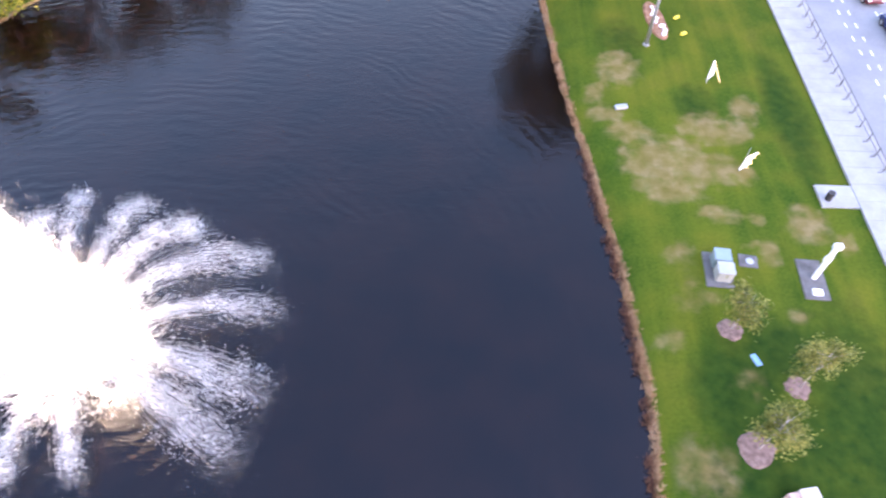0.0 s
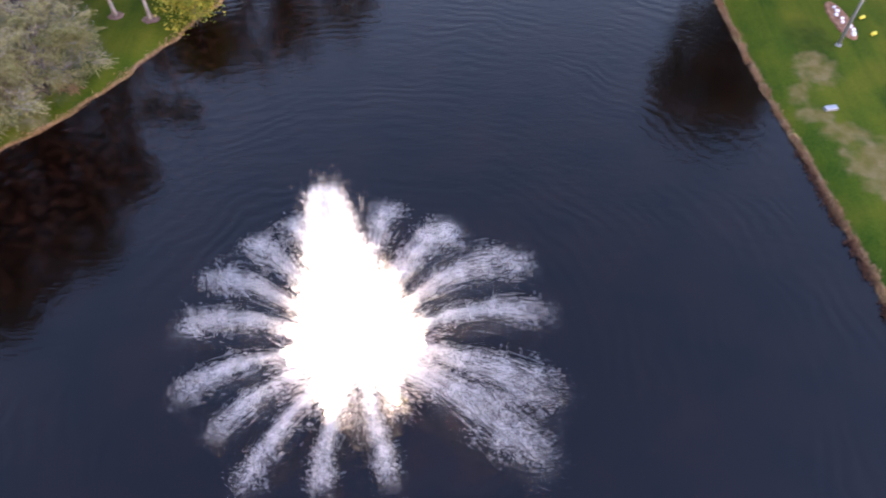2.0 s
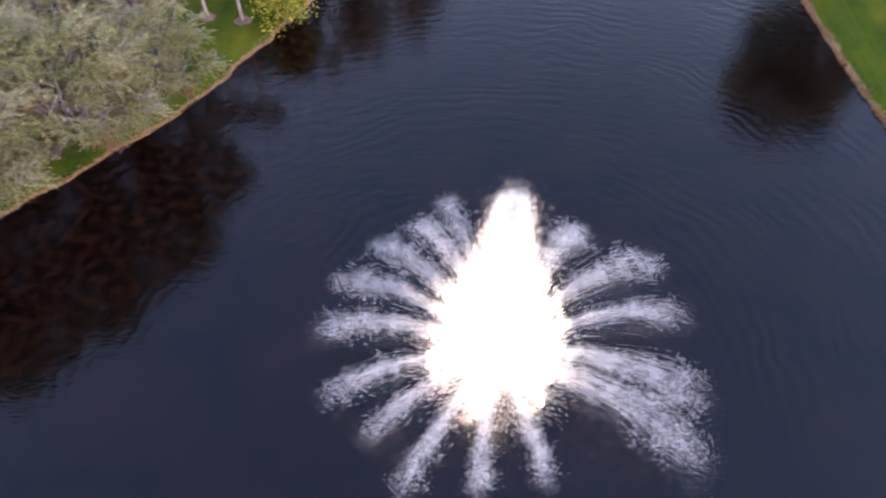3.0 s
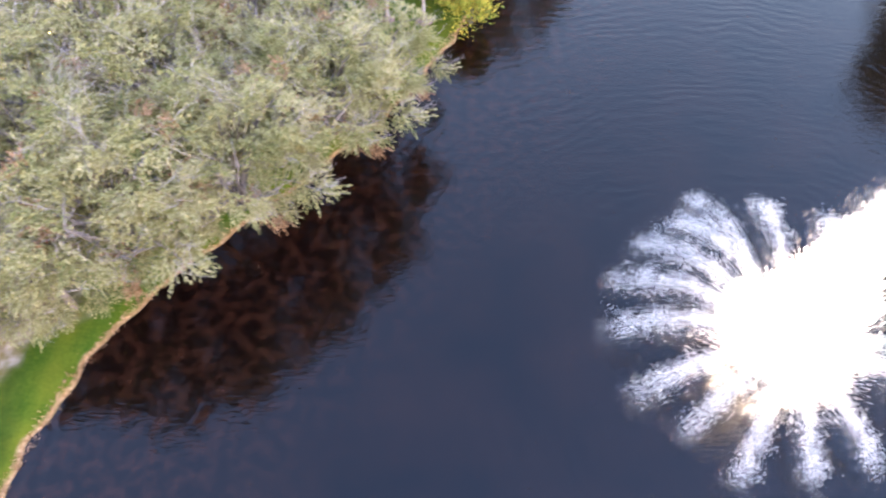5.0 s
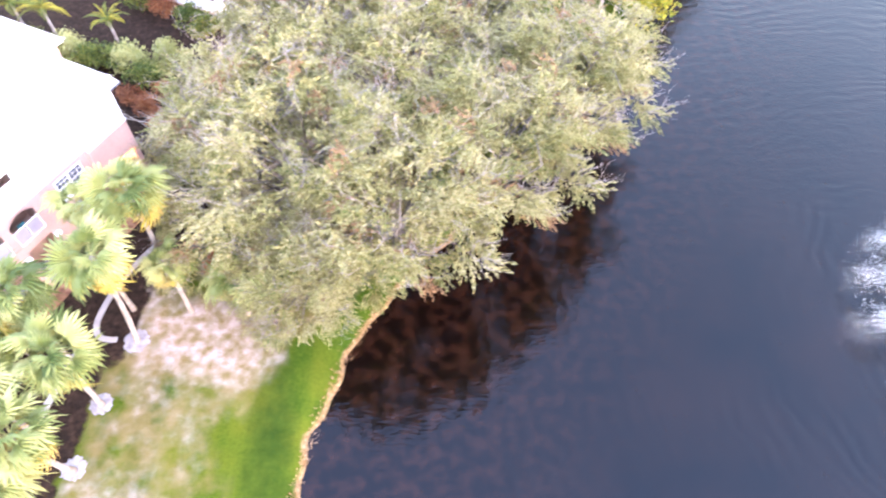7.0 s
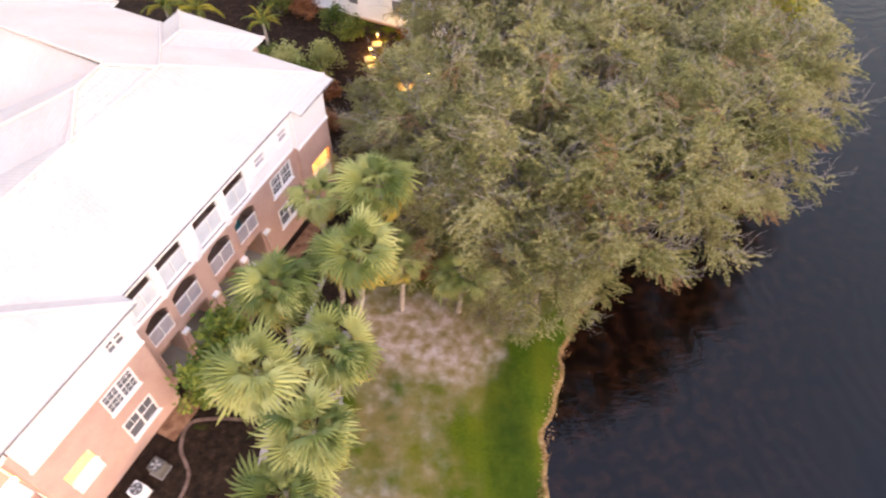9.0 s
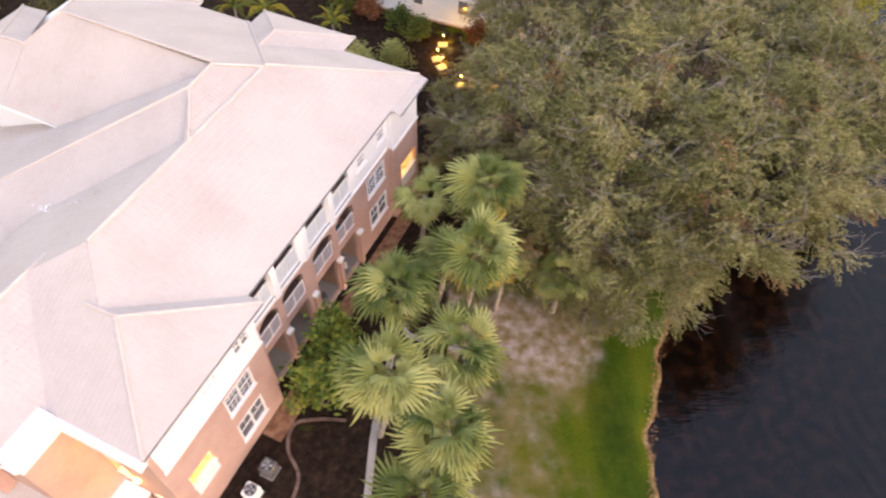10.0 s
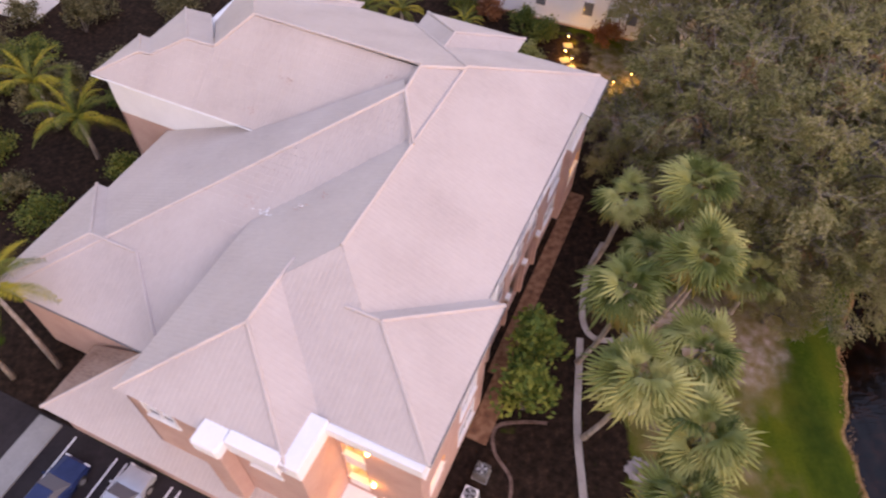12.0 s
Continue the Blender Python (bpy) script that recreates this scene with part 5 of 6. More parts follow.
def clip(poly, axis, value, keep_more):
    """A convex polygon cut by a line across its plane coordinates."""
    out = []
    for i, p in enumerate(poly):
        q = poly[(i + 1) % len(poly)]
        a, b = p[axis] - value, q[axis] - value
        if not keep_more:
            a, b = -a, -b
        if a >= 0:
            out.append(p)
        if a * b < 0:
            t = a / (a - b)
            out.append((p[0] + t * (q[0] - p[0]), p[1] + t * (q[1] - p[1])))
    return out


def tiled(b, poly, pan=0.27, course=0.40):
    """Barrel tiles on one roof face: rows of ribs, each course a step."""
    pts = [Vector(p) for p in poly]
    n = (pts[1] - pts[0]).cross(pts[2] - pts[0]).normalized()
    if n.z < 0:
        n = -n
    e = Vector((0, 0, 1)).cross(n).normalized()
    s = n.cross(e).normalized()
    o = pts[0]
    flat = [((p - o).dot(e), (p - o).dot(s)) for p in pts]
    e0, e1 = min(p[0] for p in flat), max(p[0] for p in flat)
    s0, s1 = min(p[1] for p in flat), max(p[1] for p in flat)
    rib = [(0.0, 0.0), (0.25, 0.008), (0.5, 0.011), (0.75, 0.008), (1.0, 0.0)]
    r = s0
    while r < s1:
        row = clip(clip(flat, 1, r, True), 1, r + course, False)
        if len(row) > 2:
            c = math.floor(e0 / pan) * pan
            lo, hi = min(p[0] for p in row), max(p[0] for p in row)
            while c < hi:
                if c + pan > lo:
                    verts, faces = [], []
                    for (fa, ha), (fb, hb) in zip(rib, rib[1:]):
                        cell = clip(clip(row, 0, c + fa * pan, True), 0, c + fb * pan, False)
                        if len(cell) < 3:
                            continue
                        k = len(verts)
                        for x, y in cell:
                            f = (x - c) / pan
                            h = ha + (hb - ha) * (f - fa) / (fb - fa)
                            h += 0.024 * (1 - (y - r) / course)
                            verts.append(o + e * x + s * y + n * h)
                        faces.append(tuple(range(k, len(verts))))
                    b.add(verts, faces)
                c += pan
        r += course


def hip_faces(x0, x1, y0, y1, z, pitch):
    """The four faces of a hipped roof and its ridge and hip lines."""
    w, d = x1 - x0, y1 - y0
    if d >= w:
        h = w / 2
        a, c = (x0 + h, y0 + h, z + h * pitch), (x0 + h, y1 - h, z + h * pitch)
    else:
        h = d / 2
        a, c = (x0 + h, y0 + h, z + h * pitch), (x1 - h, y0 + h, z + h * pitch)
    p = [(x0, y0, z), (x1, y0, z), (x1, y1, z), (x0, y1, z)]
    if d >= w:
        faces = [[p[1], p[2], c, a], [p[3], p[0], a, c], [p[0], p[1], a], [p[2], p[3], c]]
        lines = [(a, c), (p[0], a), (p[1], a), (p[2], c), (p[3], c)]
    else:
        faces = [[p[0], p[1], c, a], [p[2], p[3], a, c], [p[1], p[2], c], [p[3], p[0], a]]
        lines = [(a, c), (p[0], a), (p[3], a), (p[1], c), (p[2], c)]
    return faces, lines


def roof(faces, lines, mat=ROOF, cap=ROOFCAP, label=""):
    b = Build()
    for f in faces:
        tiled(b, f)
    ob = b.put("roof", mat, HOUSE, label or "pale pink barrel-tiled roof")
    if cap:
        # each ridge or hip is one run of lapped caps
        for p, q in lines:
            p, q = Vector(p), Vector(q)
            n = max(1, int((q - p).length / 0.45))
            run, girth = [], []
            for k in range(n):
                run += [p.lerp(q, k / n) + Vector((0, 0, 0.02)), p.lerp(q, (k + 0.97) / n) + Vector((0, 0, 0.05))]
                girth += [0.105, 0.085]
            Build().tube(run, girth, 8).put("ridge_cap", cap, ob, "cream ridge tiles")
    return ob


def roofs():
    ze = lambda x: EAVE + PITCH * (-0.2 - x)
    zn = lambda y: EAVE + PITCH * (27.5 - y)
    faces, lines = hip_faces(-13.75, -0.2, -0.9, 27.5, EAVE, PITCH)
    roof(faces, [lines[0]] + lines[3:])
    faces, lines = hip_faces(-10.0, 0.72, -0.9, 8.0, EAVE, PITCH)
    roof(faces, [lines[0]] + lines[3:])
    faces, lines = hip_faces(-13.72, -4.6, -3.6, 9.5, EAVE, PITCH)
    roof(faces, lines[:3])
    roof(*hip_faces(-13.5, -6.0, 18.5, 29.2, EAVE, PITCH))
    roof(*hip_faces(-25.6, -18.2, 19.0, 28.2, EAVE, PITCH))
    # the west wing, one storey lower: long south and west slopes that meet on a hip
    peak = (-8.8, 16.3, 15.12)
    rise = (15.12 - LOW) / 16.8
    corner, zs, zw = (-25.8, -0.5, LOW), lambda y: LOW + rise * (y + 0.5), lambda x: LOW + (15.12 - LOW) / 17.0 * (x + 25.8)
    roof([[corner, (-9.0, -0.5, LOW), (-6.8, 13.2, zs(13.2)), peak], [corner, peak, (-9.4, 17.4, zw(-9.4)), (-16.5, 13.75, zw(-16.5)), (-25.8, 13.75, LOW)]], [(corner, peak)])
    roof(*hip_faces(-26.7, -15.0, -0.52, 7.9, LOW, rise))
    # lake slope carried on above the main ridge
    far = (-8.95, 18.5, ze(-8.95))
    roof([[(-6.85, 12.8, ze(-6.85)), (-6.85, 20.6, ze(-6.85)), far, (-8.8, 16.3, ze(-8.8))]], [((-6.9, 13.4, 14.25), peak), (peak, far), (far, (-6.9, 20.5, 14.25))])
    # the north-west wing
    ez = EAVE + 0.1
    r0, r1 = (-8.95, 18.6, zn(18.6)), (-20.4, 18.8, zn(18.8))
    sw, nw = (-30.2, 13.3, ez), (-27.4, 27.5, EAVE)
    steep = (r1[2] - ez) / 5.5
    on_south = lambda x, y: (x, y, ez + steep * (y - 13.3))
    # the west end steps back twice, each step with its own small hip
    p1, v1, p2, v2 = on_south(-27.35, 15.2), on_south(-26.45, 15.25), on_south(-24.35, 16.6), on_south(-22.25, 16.65)
    e1, e2, e3, e4 = (-30.3, 18.1, EAVE), (-29.2, 18.0, EAVE), (-29.5, 22.1, EAVE), (-27.4, 22.3, EAVE)
    roof([[sw, on_south(-26.45, 13.3), v1, p1], [on_south(-26.45, 13.3), on_south(-22.25, 13.3), v2, p2, v1], [on_south(-22.25, 13.3), (-12.0, 13.3, ez), (-8.95, 18.6, ez + steep * 5.3), r1, v2]], [(r0, r1), (r1, v2), (p2, v2), (p2, v1), (p1, v1), (p1, sw)])
    roof([[sw, p1, e1], [e1, p1, v1, e2], [v1, p2, e3, e2], [e3, p2, v2, e4], [v2, r1, nw, e4]], [(p1, e1), (p2, e3), (r1, nw)])
    roof([[r0, (-6.9, 20.6, zn(20.6)), (-13.75, 27.5, EAVE + 0.01), nw, r1]], [])
    # eave of the north lake bay, a little lower and farther out
    roof([[(-0.21, 23.5, EAVE - 0.01), (0.42, 23.5, EAVE - 0.2), (0.42, 27.5, EAVE - 0.2), (-0.21, 27.5, EAVE - 0.01)]], [])
    # single-storey roof over the entrance
    lz = 4.2
    a, b, c, d = (-21.2, -4.55, lz), (-5.3, -4.55, lz), (-5.3, -3.0, lz + 0.775), (-16.9, -0.25, lz + 2.15)
    roof([[a, b, c, d]], [(a, d)], label="pale pink lower roof over the entrance")
    # west slope of the same roof, in a browner tile colour
    roof([[a, d, (-21.2, -0.25, lz)]], [], ROOFBROWN, None, "brown tile slope of the lower roof")
    # gutters along the eaves
    for p, q, z in (((-0.16, 8.0), (-0.16, 23.45), EAVE), ((0.47, 23.5), (0.47, 27.5), EAVE - 0.2), ((0.77, -0.9), (0.77, 8.0), EAVE), ((-25.8, -0.58), (-14.2, -0.58), LOW), ((-30.2, 13.24), (-17.6, 13.24), EAVE + 0.08)):
        b = Build().tube([(p[0], p[1], z - 0.03), (q[0], q[1], z - 0.03)], [0.05, 0.05], 6)
        b.put("gutter", GUTTER if z != EAVE + 0.08 else TRIM, HOUSE)
    for x0, x1, y0, y1, z in ((-13.5, -0.25, -0.85, 27.4, EAVE), (-5, 0.66, -0.85, 7.95, EAVE), (-13.6, -4.7, -3.5, 2, EAVE), (-25.7, -14, -0.4, 13.3, LOW), (-26.6, -20, -0.4, 7.8, LOW), (-29.9, -6, 13.6, 17.9, EAVE), (-29.0, -6, 17.9, 22.0, EAVE), (-27.1, -6, 22.0, 27.4, EAVE), (-13.4, -6.1, 27, 29.1, EAVE), (-25.5, -18.3, 27, 28.1, EAVE)):
        Build().box(x0, x1, y0, y1, z - 0.16, z - 0.02).put("soffit", TRIM, HOUSE)


def wall(axis, at, a0, a1, z0, z1, out, mat, holes=(), thick=0.25, name="wall"):
    """A wall in the plane axis = at, its outer face there, with real openings."""
    aa = sorted({a0, a1, *(h[0] for h in holes), *(h[1] for h in holes)})
    zz = sorted({z0, z1, *(h[2] for h in holes), *(h[3] for h in holes)})
    aa, zz = [a for a in aa if a0 <= a <= a1], [z for z in zz if z0 <= z <= z1]
    lo, hi = (at - thick, at) if out > 0 else (at, at + thick)
    na, nz = len(aa) - 1, len(zz) - 1
    solid = lambda i, k: 0 <= i < na and 0 <= k < nz and not any(h[0] < (aa[i] + aa[i + 1]) / 2 < h[1] and h[2] < (zz[k] + zz[k + 1]) / 2 < h[3] for h in holes)
    spot, b = {}, Build()

    def v(i, k, d):
        if (i, k, d) not in spot:
            spot[i, k, d] = len(b.v)
            b.v.append((d, aa[i], zz[k]) if axis == "x" else (aa[i], d, zz[k]))
        return spot[i, k, d]

    for i in range(na):
        for k in range(nz):
            if not solid(i, k):
                continue
            b.f += [(v(i, k, hi), v(i + 1, k, hi), v(i + 1, k + 1, hi), v(i, k + 1, hi)), (v(i, k, lo), v(i, k + 1, lo), v(i + 1, k + 1, lo), v(i + 1, k, lo))]
            for di, dk, p, q in ((-1, 0, (i, k), (i, k + 1)), (1, 0, (i + 1, k + 1), (i + 1, k)), (0, -1, (i + 1, k), (i, k)), (0, 1, (i, k + 1), (i + 1, k + 1))):
                if not solid(i + di, k + dk):
                    b.f.append((v(*p, hi), v(*q, hi), v(*q, lo), v(*p, lo)))
    return b.put(name, mat, HOUSE)


def slant(axis, at, a0, a1, z0, z1, d0, d1):
    """A box on a wall plane: from d0 to d1 along the plane's normal."""
    lo, hi = min(at + d0, at + d1), max(at + d0, at + d1)
    return (lo, hi, a0, a1, z0, z1) if axis == "x" else (a0, a1, lo, hi, z0, z1)


def window(axis, at, a0, a1, z0, z1, out, units=2, rows=2, cols=3, glass=GLASS):
    """Frame, panes, bars and sill, set into its opening."""
    b = Build()
    w = 0.08
    for c0, c1, r0, r1 in ((a0 - w, a0 + 0.03, z0 - w, z1 + w), (a1 - 0.03, a1 + w, z0 - w, z1 + w), (a0, a1, z0 - w, z0 + 0.03), (a0, a1, z1 - 0.03, z1 + w)):
        b.box(*slant(axis, at, c0, c1, r0, r1, -0.12 * out, 0.035 * out))
    frame_ob = b.put("window", TRIM, HOUSE, "white-framed window with dark glass")
    for u in range(units):
        p, q = a0 + (a1 - a0) * u / units, a0 + (a1 - a0) * (u + 1) / units
        g = Build().box(*slant(axis, at, p + 0.04, q - 0.04, z0 + 0.03, z1 - 0.03, -0.10 * out, -0.08 * out))
        g.put("pane", glass, frame_ob)
        m = Build()
        if u:
            m.box(*slant(axis, at, p - 0.06, p + 0.06, z0 + 0.03, z1 - 0.03, -0.10 * out, 0.01 * out))
        mid = (z0 + z1) / 2
        m.box(*slant(axis, at, p + 0.04, q - 0.04, mid - 0.03, mid + 0.03, -0.079 * out, -0.03 * out))
        for k in range(1, cols):
            c = p + (q - p) * k / cols
            m.box(*slant(axis, at, c - 0.012, c + 0.012, mid if rows == 1 else z0 + 0.03, z1 - 0.03, -0.079 * out, -0.055 * out))
        for k in range(1, rows * 2):
            r = z0 + (z1 - z0) * k / (rows * 2)
            if rows > 1 and abs(r - mid) > 0.05:
                m.box(*slant(axis, at, p + 0.04, q - 0.04, r - 0.012, r + 0.012, -0.079 * out, -0.055 * out))
        m.put("glazing_bar", TRIM, frame_ob)
    s = Build().box(*slant(axis, at, a0 - 0.14, a1 + 0.14, z0 - 0.17, z0 - 0.081, -0.05 * out, 0.10 * out))
    s.put("sill", TRIM, frame_ob)


def landing(axis, at, a0, a1, z0, z1, out, deep=1.9):
    """A lit stair landing behind an opening: niche, rail and wall lamp."""
    b = Build()
    for q in ((a0, a0 + 0.02, z0, z1), (a1 - 0.02, a1, z0, z1), (a0, a1, z0 - 0.02, z0), (a0, a1, z1, z1 + 0.02)):
        b.box(*slant(axis, at, *q, -deep * out, -0.26 * out))
    b.box(*slant(axis, at, a0, a1, z0, z1, -(deep + 0.02) * out, -deep * out))
    b.put("stair_landing", WHITEWALL, HOUSE, "lit stair landing niche")
    r = Build().box(*slant(axis, at, a0, a1, z0, z0 + min(1.2, 0.45 * (z1 - z0)), -0.20 * out, -0.05 * out))
    top = z0 + min(1.2, 0.45 * (z1 - z0))
    r.box(*slant(axis, at, a0 - 0.06, a1 + 0.06, top, top + 0.09, -0.24 * out, 0.05 * out))
    r.put("balustrade", TRIM, HOUSE)
    mid = (a0 + a1) / 2
    x, y, z = (at - (deep - 0.25) * out, mid, z1 - 0.25) if axis == "x" else (mid, at - (deep - 0.25) * out, z1 - 0.25)
    Build().box(x - 0.09, x + 0.09, y - 0.09, y + 0.09, z - 0.02, z + 0.2, 0.03).put("wall_lamp", LAMPGLASS, HOUSE, "glowing warm wall lamp")
    lamp = new("landing_lamp", bpy.data.lights.new("landing_lamp", "POINT"))
    lamp.data.energy, lamp.data.color, lamp.data.shadow_soft_size = 14, (1.0, 0.46, 0.0), 0.1
    lamp.location = HOUSE.matrix_basis @ Vector((x + (0.3 * out if axis == "x" else 0), y + (0.3 * out if axis == "y" else 0), z - 0.15))


def walls():
    base, band, top = 0.5, 7.8, EAVE - 0.16
    # lake side, projecting bay
    bay = 0.25
    w_mid, w_low, w_top, w_blank, stair = (3.9, 5.97, 5.6, 7.28), (3.9, 5.97, 2.25, 4.12), (5.65, 6.75, 9.15, 10.05), (3.1, 4.1, 9.15, 9.95), (0.2, 1.97, 2.95, 5.4)
    wall("x", bay, -0.4, 7.4, base, band, 1, STUCCO, [w_mid, w_low, stair])
    wall("x", bay + 0.003, -0.403, 7.403, band, top, 1, WHITEWALL, [w_top, w_blank])
    window("x", bay, *w_mid, 1)
    window("x", bay, *w_low, 1, 2, 1, 2)
    window("x", bay, *w_top, 1, 2, 1, 2)
    window("x", bay, *w_blank, 1, 1, 1, 1, SCREEN)
    landing("x", bay, *stair, 1)
    # lake side, main wall with porches and windows
    main, north = -0.62, -0.2
    m_mid, m_low, t1, t2, stair = (20.5, 22.7, 5.75, 7.26), (20.5, 22.7, 2.6, 4.28), (19.6, 20.6, 9.15, 10.0), (22.15, 23.1, 9.15, 10.0), (24.4, 26.65, 2.8, 5.4)
    bays = [(8.2, 10.0), (10.5, 12.6), (13.75, 15.9), (16.5, 18.55)]
    low = [(a, b, 0.95, 4.5) for a, b in bays] + [(a, b, 5.1, 7.45) for a, b in bays]
    high = [(a, b, 8.15, 10.25) for a, b in bays]
    wall("x", main, 7.4, 23.4, base, band, 1, STUCCO, low + [m_mid, m_low])
    wall("x", main + 0.003, 7.403, 23.4, band, top, 1, WHITEWALL, high + [t1, t2])
    window("x", main, *m_mid, 1)
    window("x", main, *m_low, 1, 2, 1, 2)
    window("x", main, *t1, 1, 1, 1, 1, MESHPANEL)
    window("x", main, *t2, 1, 1, 1, 1, MESHPANEL)
    # lake side, north bay with a lit stair
    wall("x", north, 23.4, 27.0, base, band, 1, STUCCO, [stair])
    wall("x", north + 0.003, 23.397, 27.003, band, top - 0.1, 1, WHITEWALL)
    wall("y", 23.4, main, north - 0.25, base, band, -1, STUCCO, name="return_wall")
    wall("y", 23.397, main, north - 0.25, band, top - 0.1, -1, WHITEWALL, name="return_wall")
    landing("x", north, *stair, 1)
    # string course between the salmon and the white storeys
    for x0, x1, y0, y1 in ((bay, bay + 0.07, -0.47, 7.47), (main, main + 0.07, 7.5, 23.3), (north, north + 0.07, 23.35, 27.07)):
        Build().box(x0 - 0.02, x1, y0, y1, band - 0.09, band + 0.09, 0.02).put("string_course", TRIM, HOUSE)
    # porches: floors, back wall, dividing walls (shade in their colour), screens and columns
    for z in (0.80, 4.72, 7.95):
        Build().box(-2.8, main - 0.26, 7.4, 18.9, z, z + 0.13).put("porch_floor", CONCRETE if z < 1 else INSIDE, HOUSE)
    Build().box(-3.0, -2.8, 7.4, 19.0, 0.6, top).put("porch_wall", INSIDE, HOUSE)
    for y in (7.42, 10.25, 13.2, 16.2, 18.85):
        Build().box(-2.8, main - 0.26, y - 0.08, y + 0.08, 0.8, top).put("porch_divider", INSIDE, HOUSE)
    for a, b in bays:
        for z, tall in ((5.1, 1.2), (8.15, 1.36)):
            s = Build()
            x = main - 0.1
            s.box(x - 0.03, x + 0.03, a, b, z + tall - 0.02, z + tall + 0.06)
            s.box(x - 0.03, x + 0.03, a, b, z, z + 0.08)
            for k in range(3):
                c = a + 0.03 + (b - a - 0.06) * k / 2
                s.box(x - 0.03, x + 0.03, c - 0.03, c + 0.03, z, z + tall)
            rail = s.put("porch_rail", TRIM, HOUSE)
            for k in range(2):
                c0 = a + 0.07 + (b - a - 0.06) * k / 2
                Build().box(x - 0.01, x + 0.01, c0, c0 + (b - a) / 2 - 0.13, z + 0.085, z + tall - 0.025).put("panel", SCREEN if z > 8 else MESHPANEL, rail)
        # thin dark strip below each upper screen
        Build().box(main - 0.05, main + 0.05, a - 0.05, b + 0.05, 8.05, 8.13).put("dark_strip", GUTTER, HOUSE)
        # arched head of the middle opening
        v, f = [], []
        for k in range(9):
            t = k / 8
            y = a + (b - a) * t
            v += [(main - 0.004, y, 7.48), (main - 0.004, y, 7.45 - 0.45 * (2 * t - 1) ** 2), (main - 0.24, y, 7.48), (main - 0.24, y, 7.45 - 0.45 * (2 * t - 1) ** 2)]
        for k in range(8):
            i = 4 * k
            f += [(i, i + 1, i + 5, i + 4), (i + 2, i + 6, i + 7, i + 3), (i + 1, i + 3, i + 7, i + 5)]
        piece("arch", v, f, STUCCO, HOUSE)
    for y in (10.25, 13.2, 16.2, 18.8):
        Build().box(main - 0.02, main + 0.22, y - 0.17, y + 0.17, 0.8, 4.0, 0.02).put("column", STUCCO, HOUSE)
        Build().box(main - 0.03, main + 0.30, y - 0.25, y + 0.25, 4.0, 4.2, 0.03).put("column_cap", TRIM, HOUSE)
    for y in (10.25, 13.2, 16.2):
        Build().box(main - 0.02, main + 0.20, y - 0.24, y + 0.24, 7.8, 10.45, 0.03).put("pier", WHITEWALL, HOUSE)
    # the other sides
    wall("y", 7.4, main, bay - 0.25, base, band, 1, STUCCO, name="return_wall")
    wall("y", 7.403, main, bay - 0.25, band, top, 1, WHITEWALL, name="return_wall")
    wall("y", -0.75, -4.15, 0.0, base, 9.95, -1, STUCCO, [(-3.95, -2.75, 2.9, 8.6), (-2.1, -0.4, 2.2, 3.2)])
    wall("y", -0.753, -4.15, 0.25, 9.95, top, -1, WHITEWALL)
    landing("y", -0.75, -3.95, -2.75, 5.95, 8.6, -1, 1.6)
    landing("y", -0.75, -3.95, -2.75, 2.9, 5.6, -1, 1.6)
    landing("y", -0.75, -2.1, -0.4, 2.2, 3.2, -1, 1.4)
    wall("x", -4.15, -3.4, -0.75, base, 9.95, 1, STUCCO)
    wall("x", -4.147, -3.403, -0.755, 9.95, top, 1, WHITEWALL)
    wall("x", bay, -0.75, -0.4, base, 9.95, 1, STUCCO)
    sw = [(-12.7, -11.0, 9.0, 10.2), (-6.9, -5.4, 9.0, 10.2)]
    wall("y", -3.4, -13.6, -4.4, base, 10.35, -1, STUCCO, sw)
    wall("y", -3.403, -13.6, -5.01, 10.35, top, -1, WHITEWALL)
    for a in sw:
        window("y", -3.4, *a, -1, 2, 1, 2)
    Build().box(-8.95, -7.75, -4.15, -3.41, 4.8, 10.55, 0.03).put("pier", STUCCO, HOUSE)
    Build().box(-9.05, -7.65, -4.25, -2.95, 10.55, 11.35, 0.10).put("parapet", WHITEWALL, HOUSE)
    Build().box(-7.64, -5.01, -3.68, -3.05, 10.36, 11.42, 0.05).put("parapet", WHITEWALL, HOUSE)
    Build().box(-5.0, -4.1, -3.5, -0.92, 10.35, 11.3, 0.04).put("parapet", WHITEWALL, HOUSE)
    Build().box(-4.095, 0.6, -1.25, -0.76, 10.35, 11.07, 0.03).put("parapet", WHITEWALL, HOUSE)
    Build().box(-4.14, -2.4, -2.6, -0.76, 2.6, 2.78, 0.03).put("stair_landing", WHITEWALL, HOUSE, "yellow-lit stair landing slab")
    Build().box(-4.1, -2.5, -2.5, -0.8, 0.5, 2.595).put("stair_base", STUCCO, HOUSE)
    for z in (4.6, 8.9):
        Build().box(-2.5, -2.32, -0.94, -0.755, z, z + 0.3, 0.03).put("wall_lamp", LAMPGLASS, HOUSE, "glowing warm wall lamp")
        lamp = new("nook_lamp", bpy.data.lights.new("nook_lamp", "POINT"))
        lamp.data.energy, lamp.data.color, lamp.data.shadow_soft_size = 9, (1.0, 0.45, 0.0), 0.1
        lamp.location = HOUSE.matrix_basis @ Vector((-2.41, -1.15, z + 0.15))
    wall("x", -13.6, -3.4, 9.0, base, top, -1, STUCCO)
    wall("y", -0.05, -26.3, -13.9, base, LOW - 1.2, -1, STUCCO)
    wall("y", -0.053, -26.3, -13.9, LOW - 1.2, LOW - 0.16, -1, WHITEWALL)
    wall("x", -26.3, 0.2, 7.5, base, LOW - 0.16, -1, STUCCO)
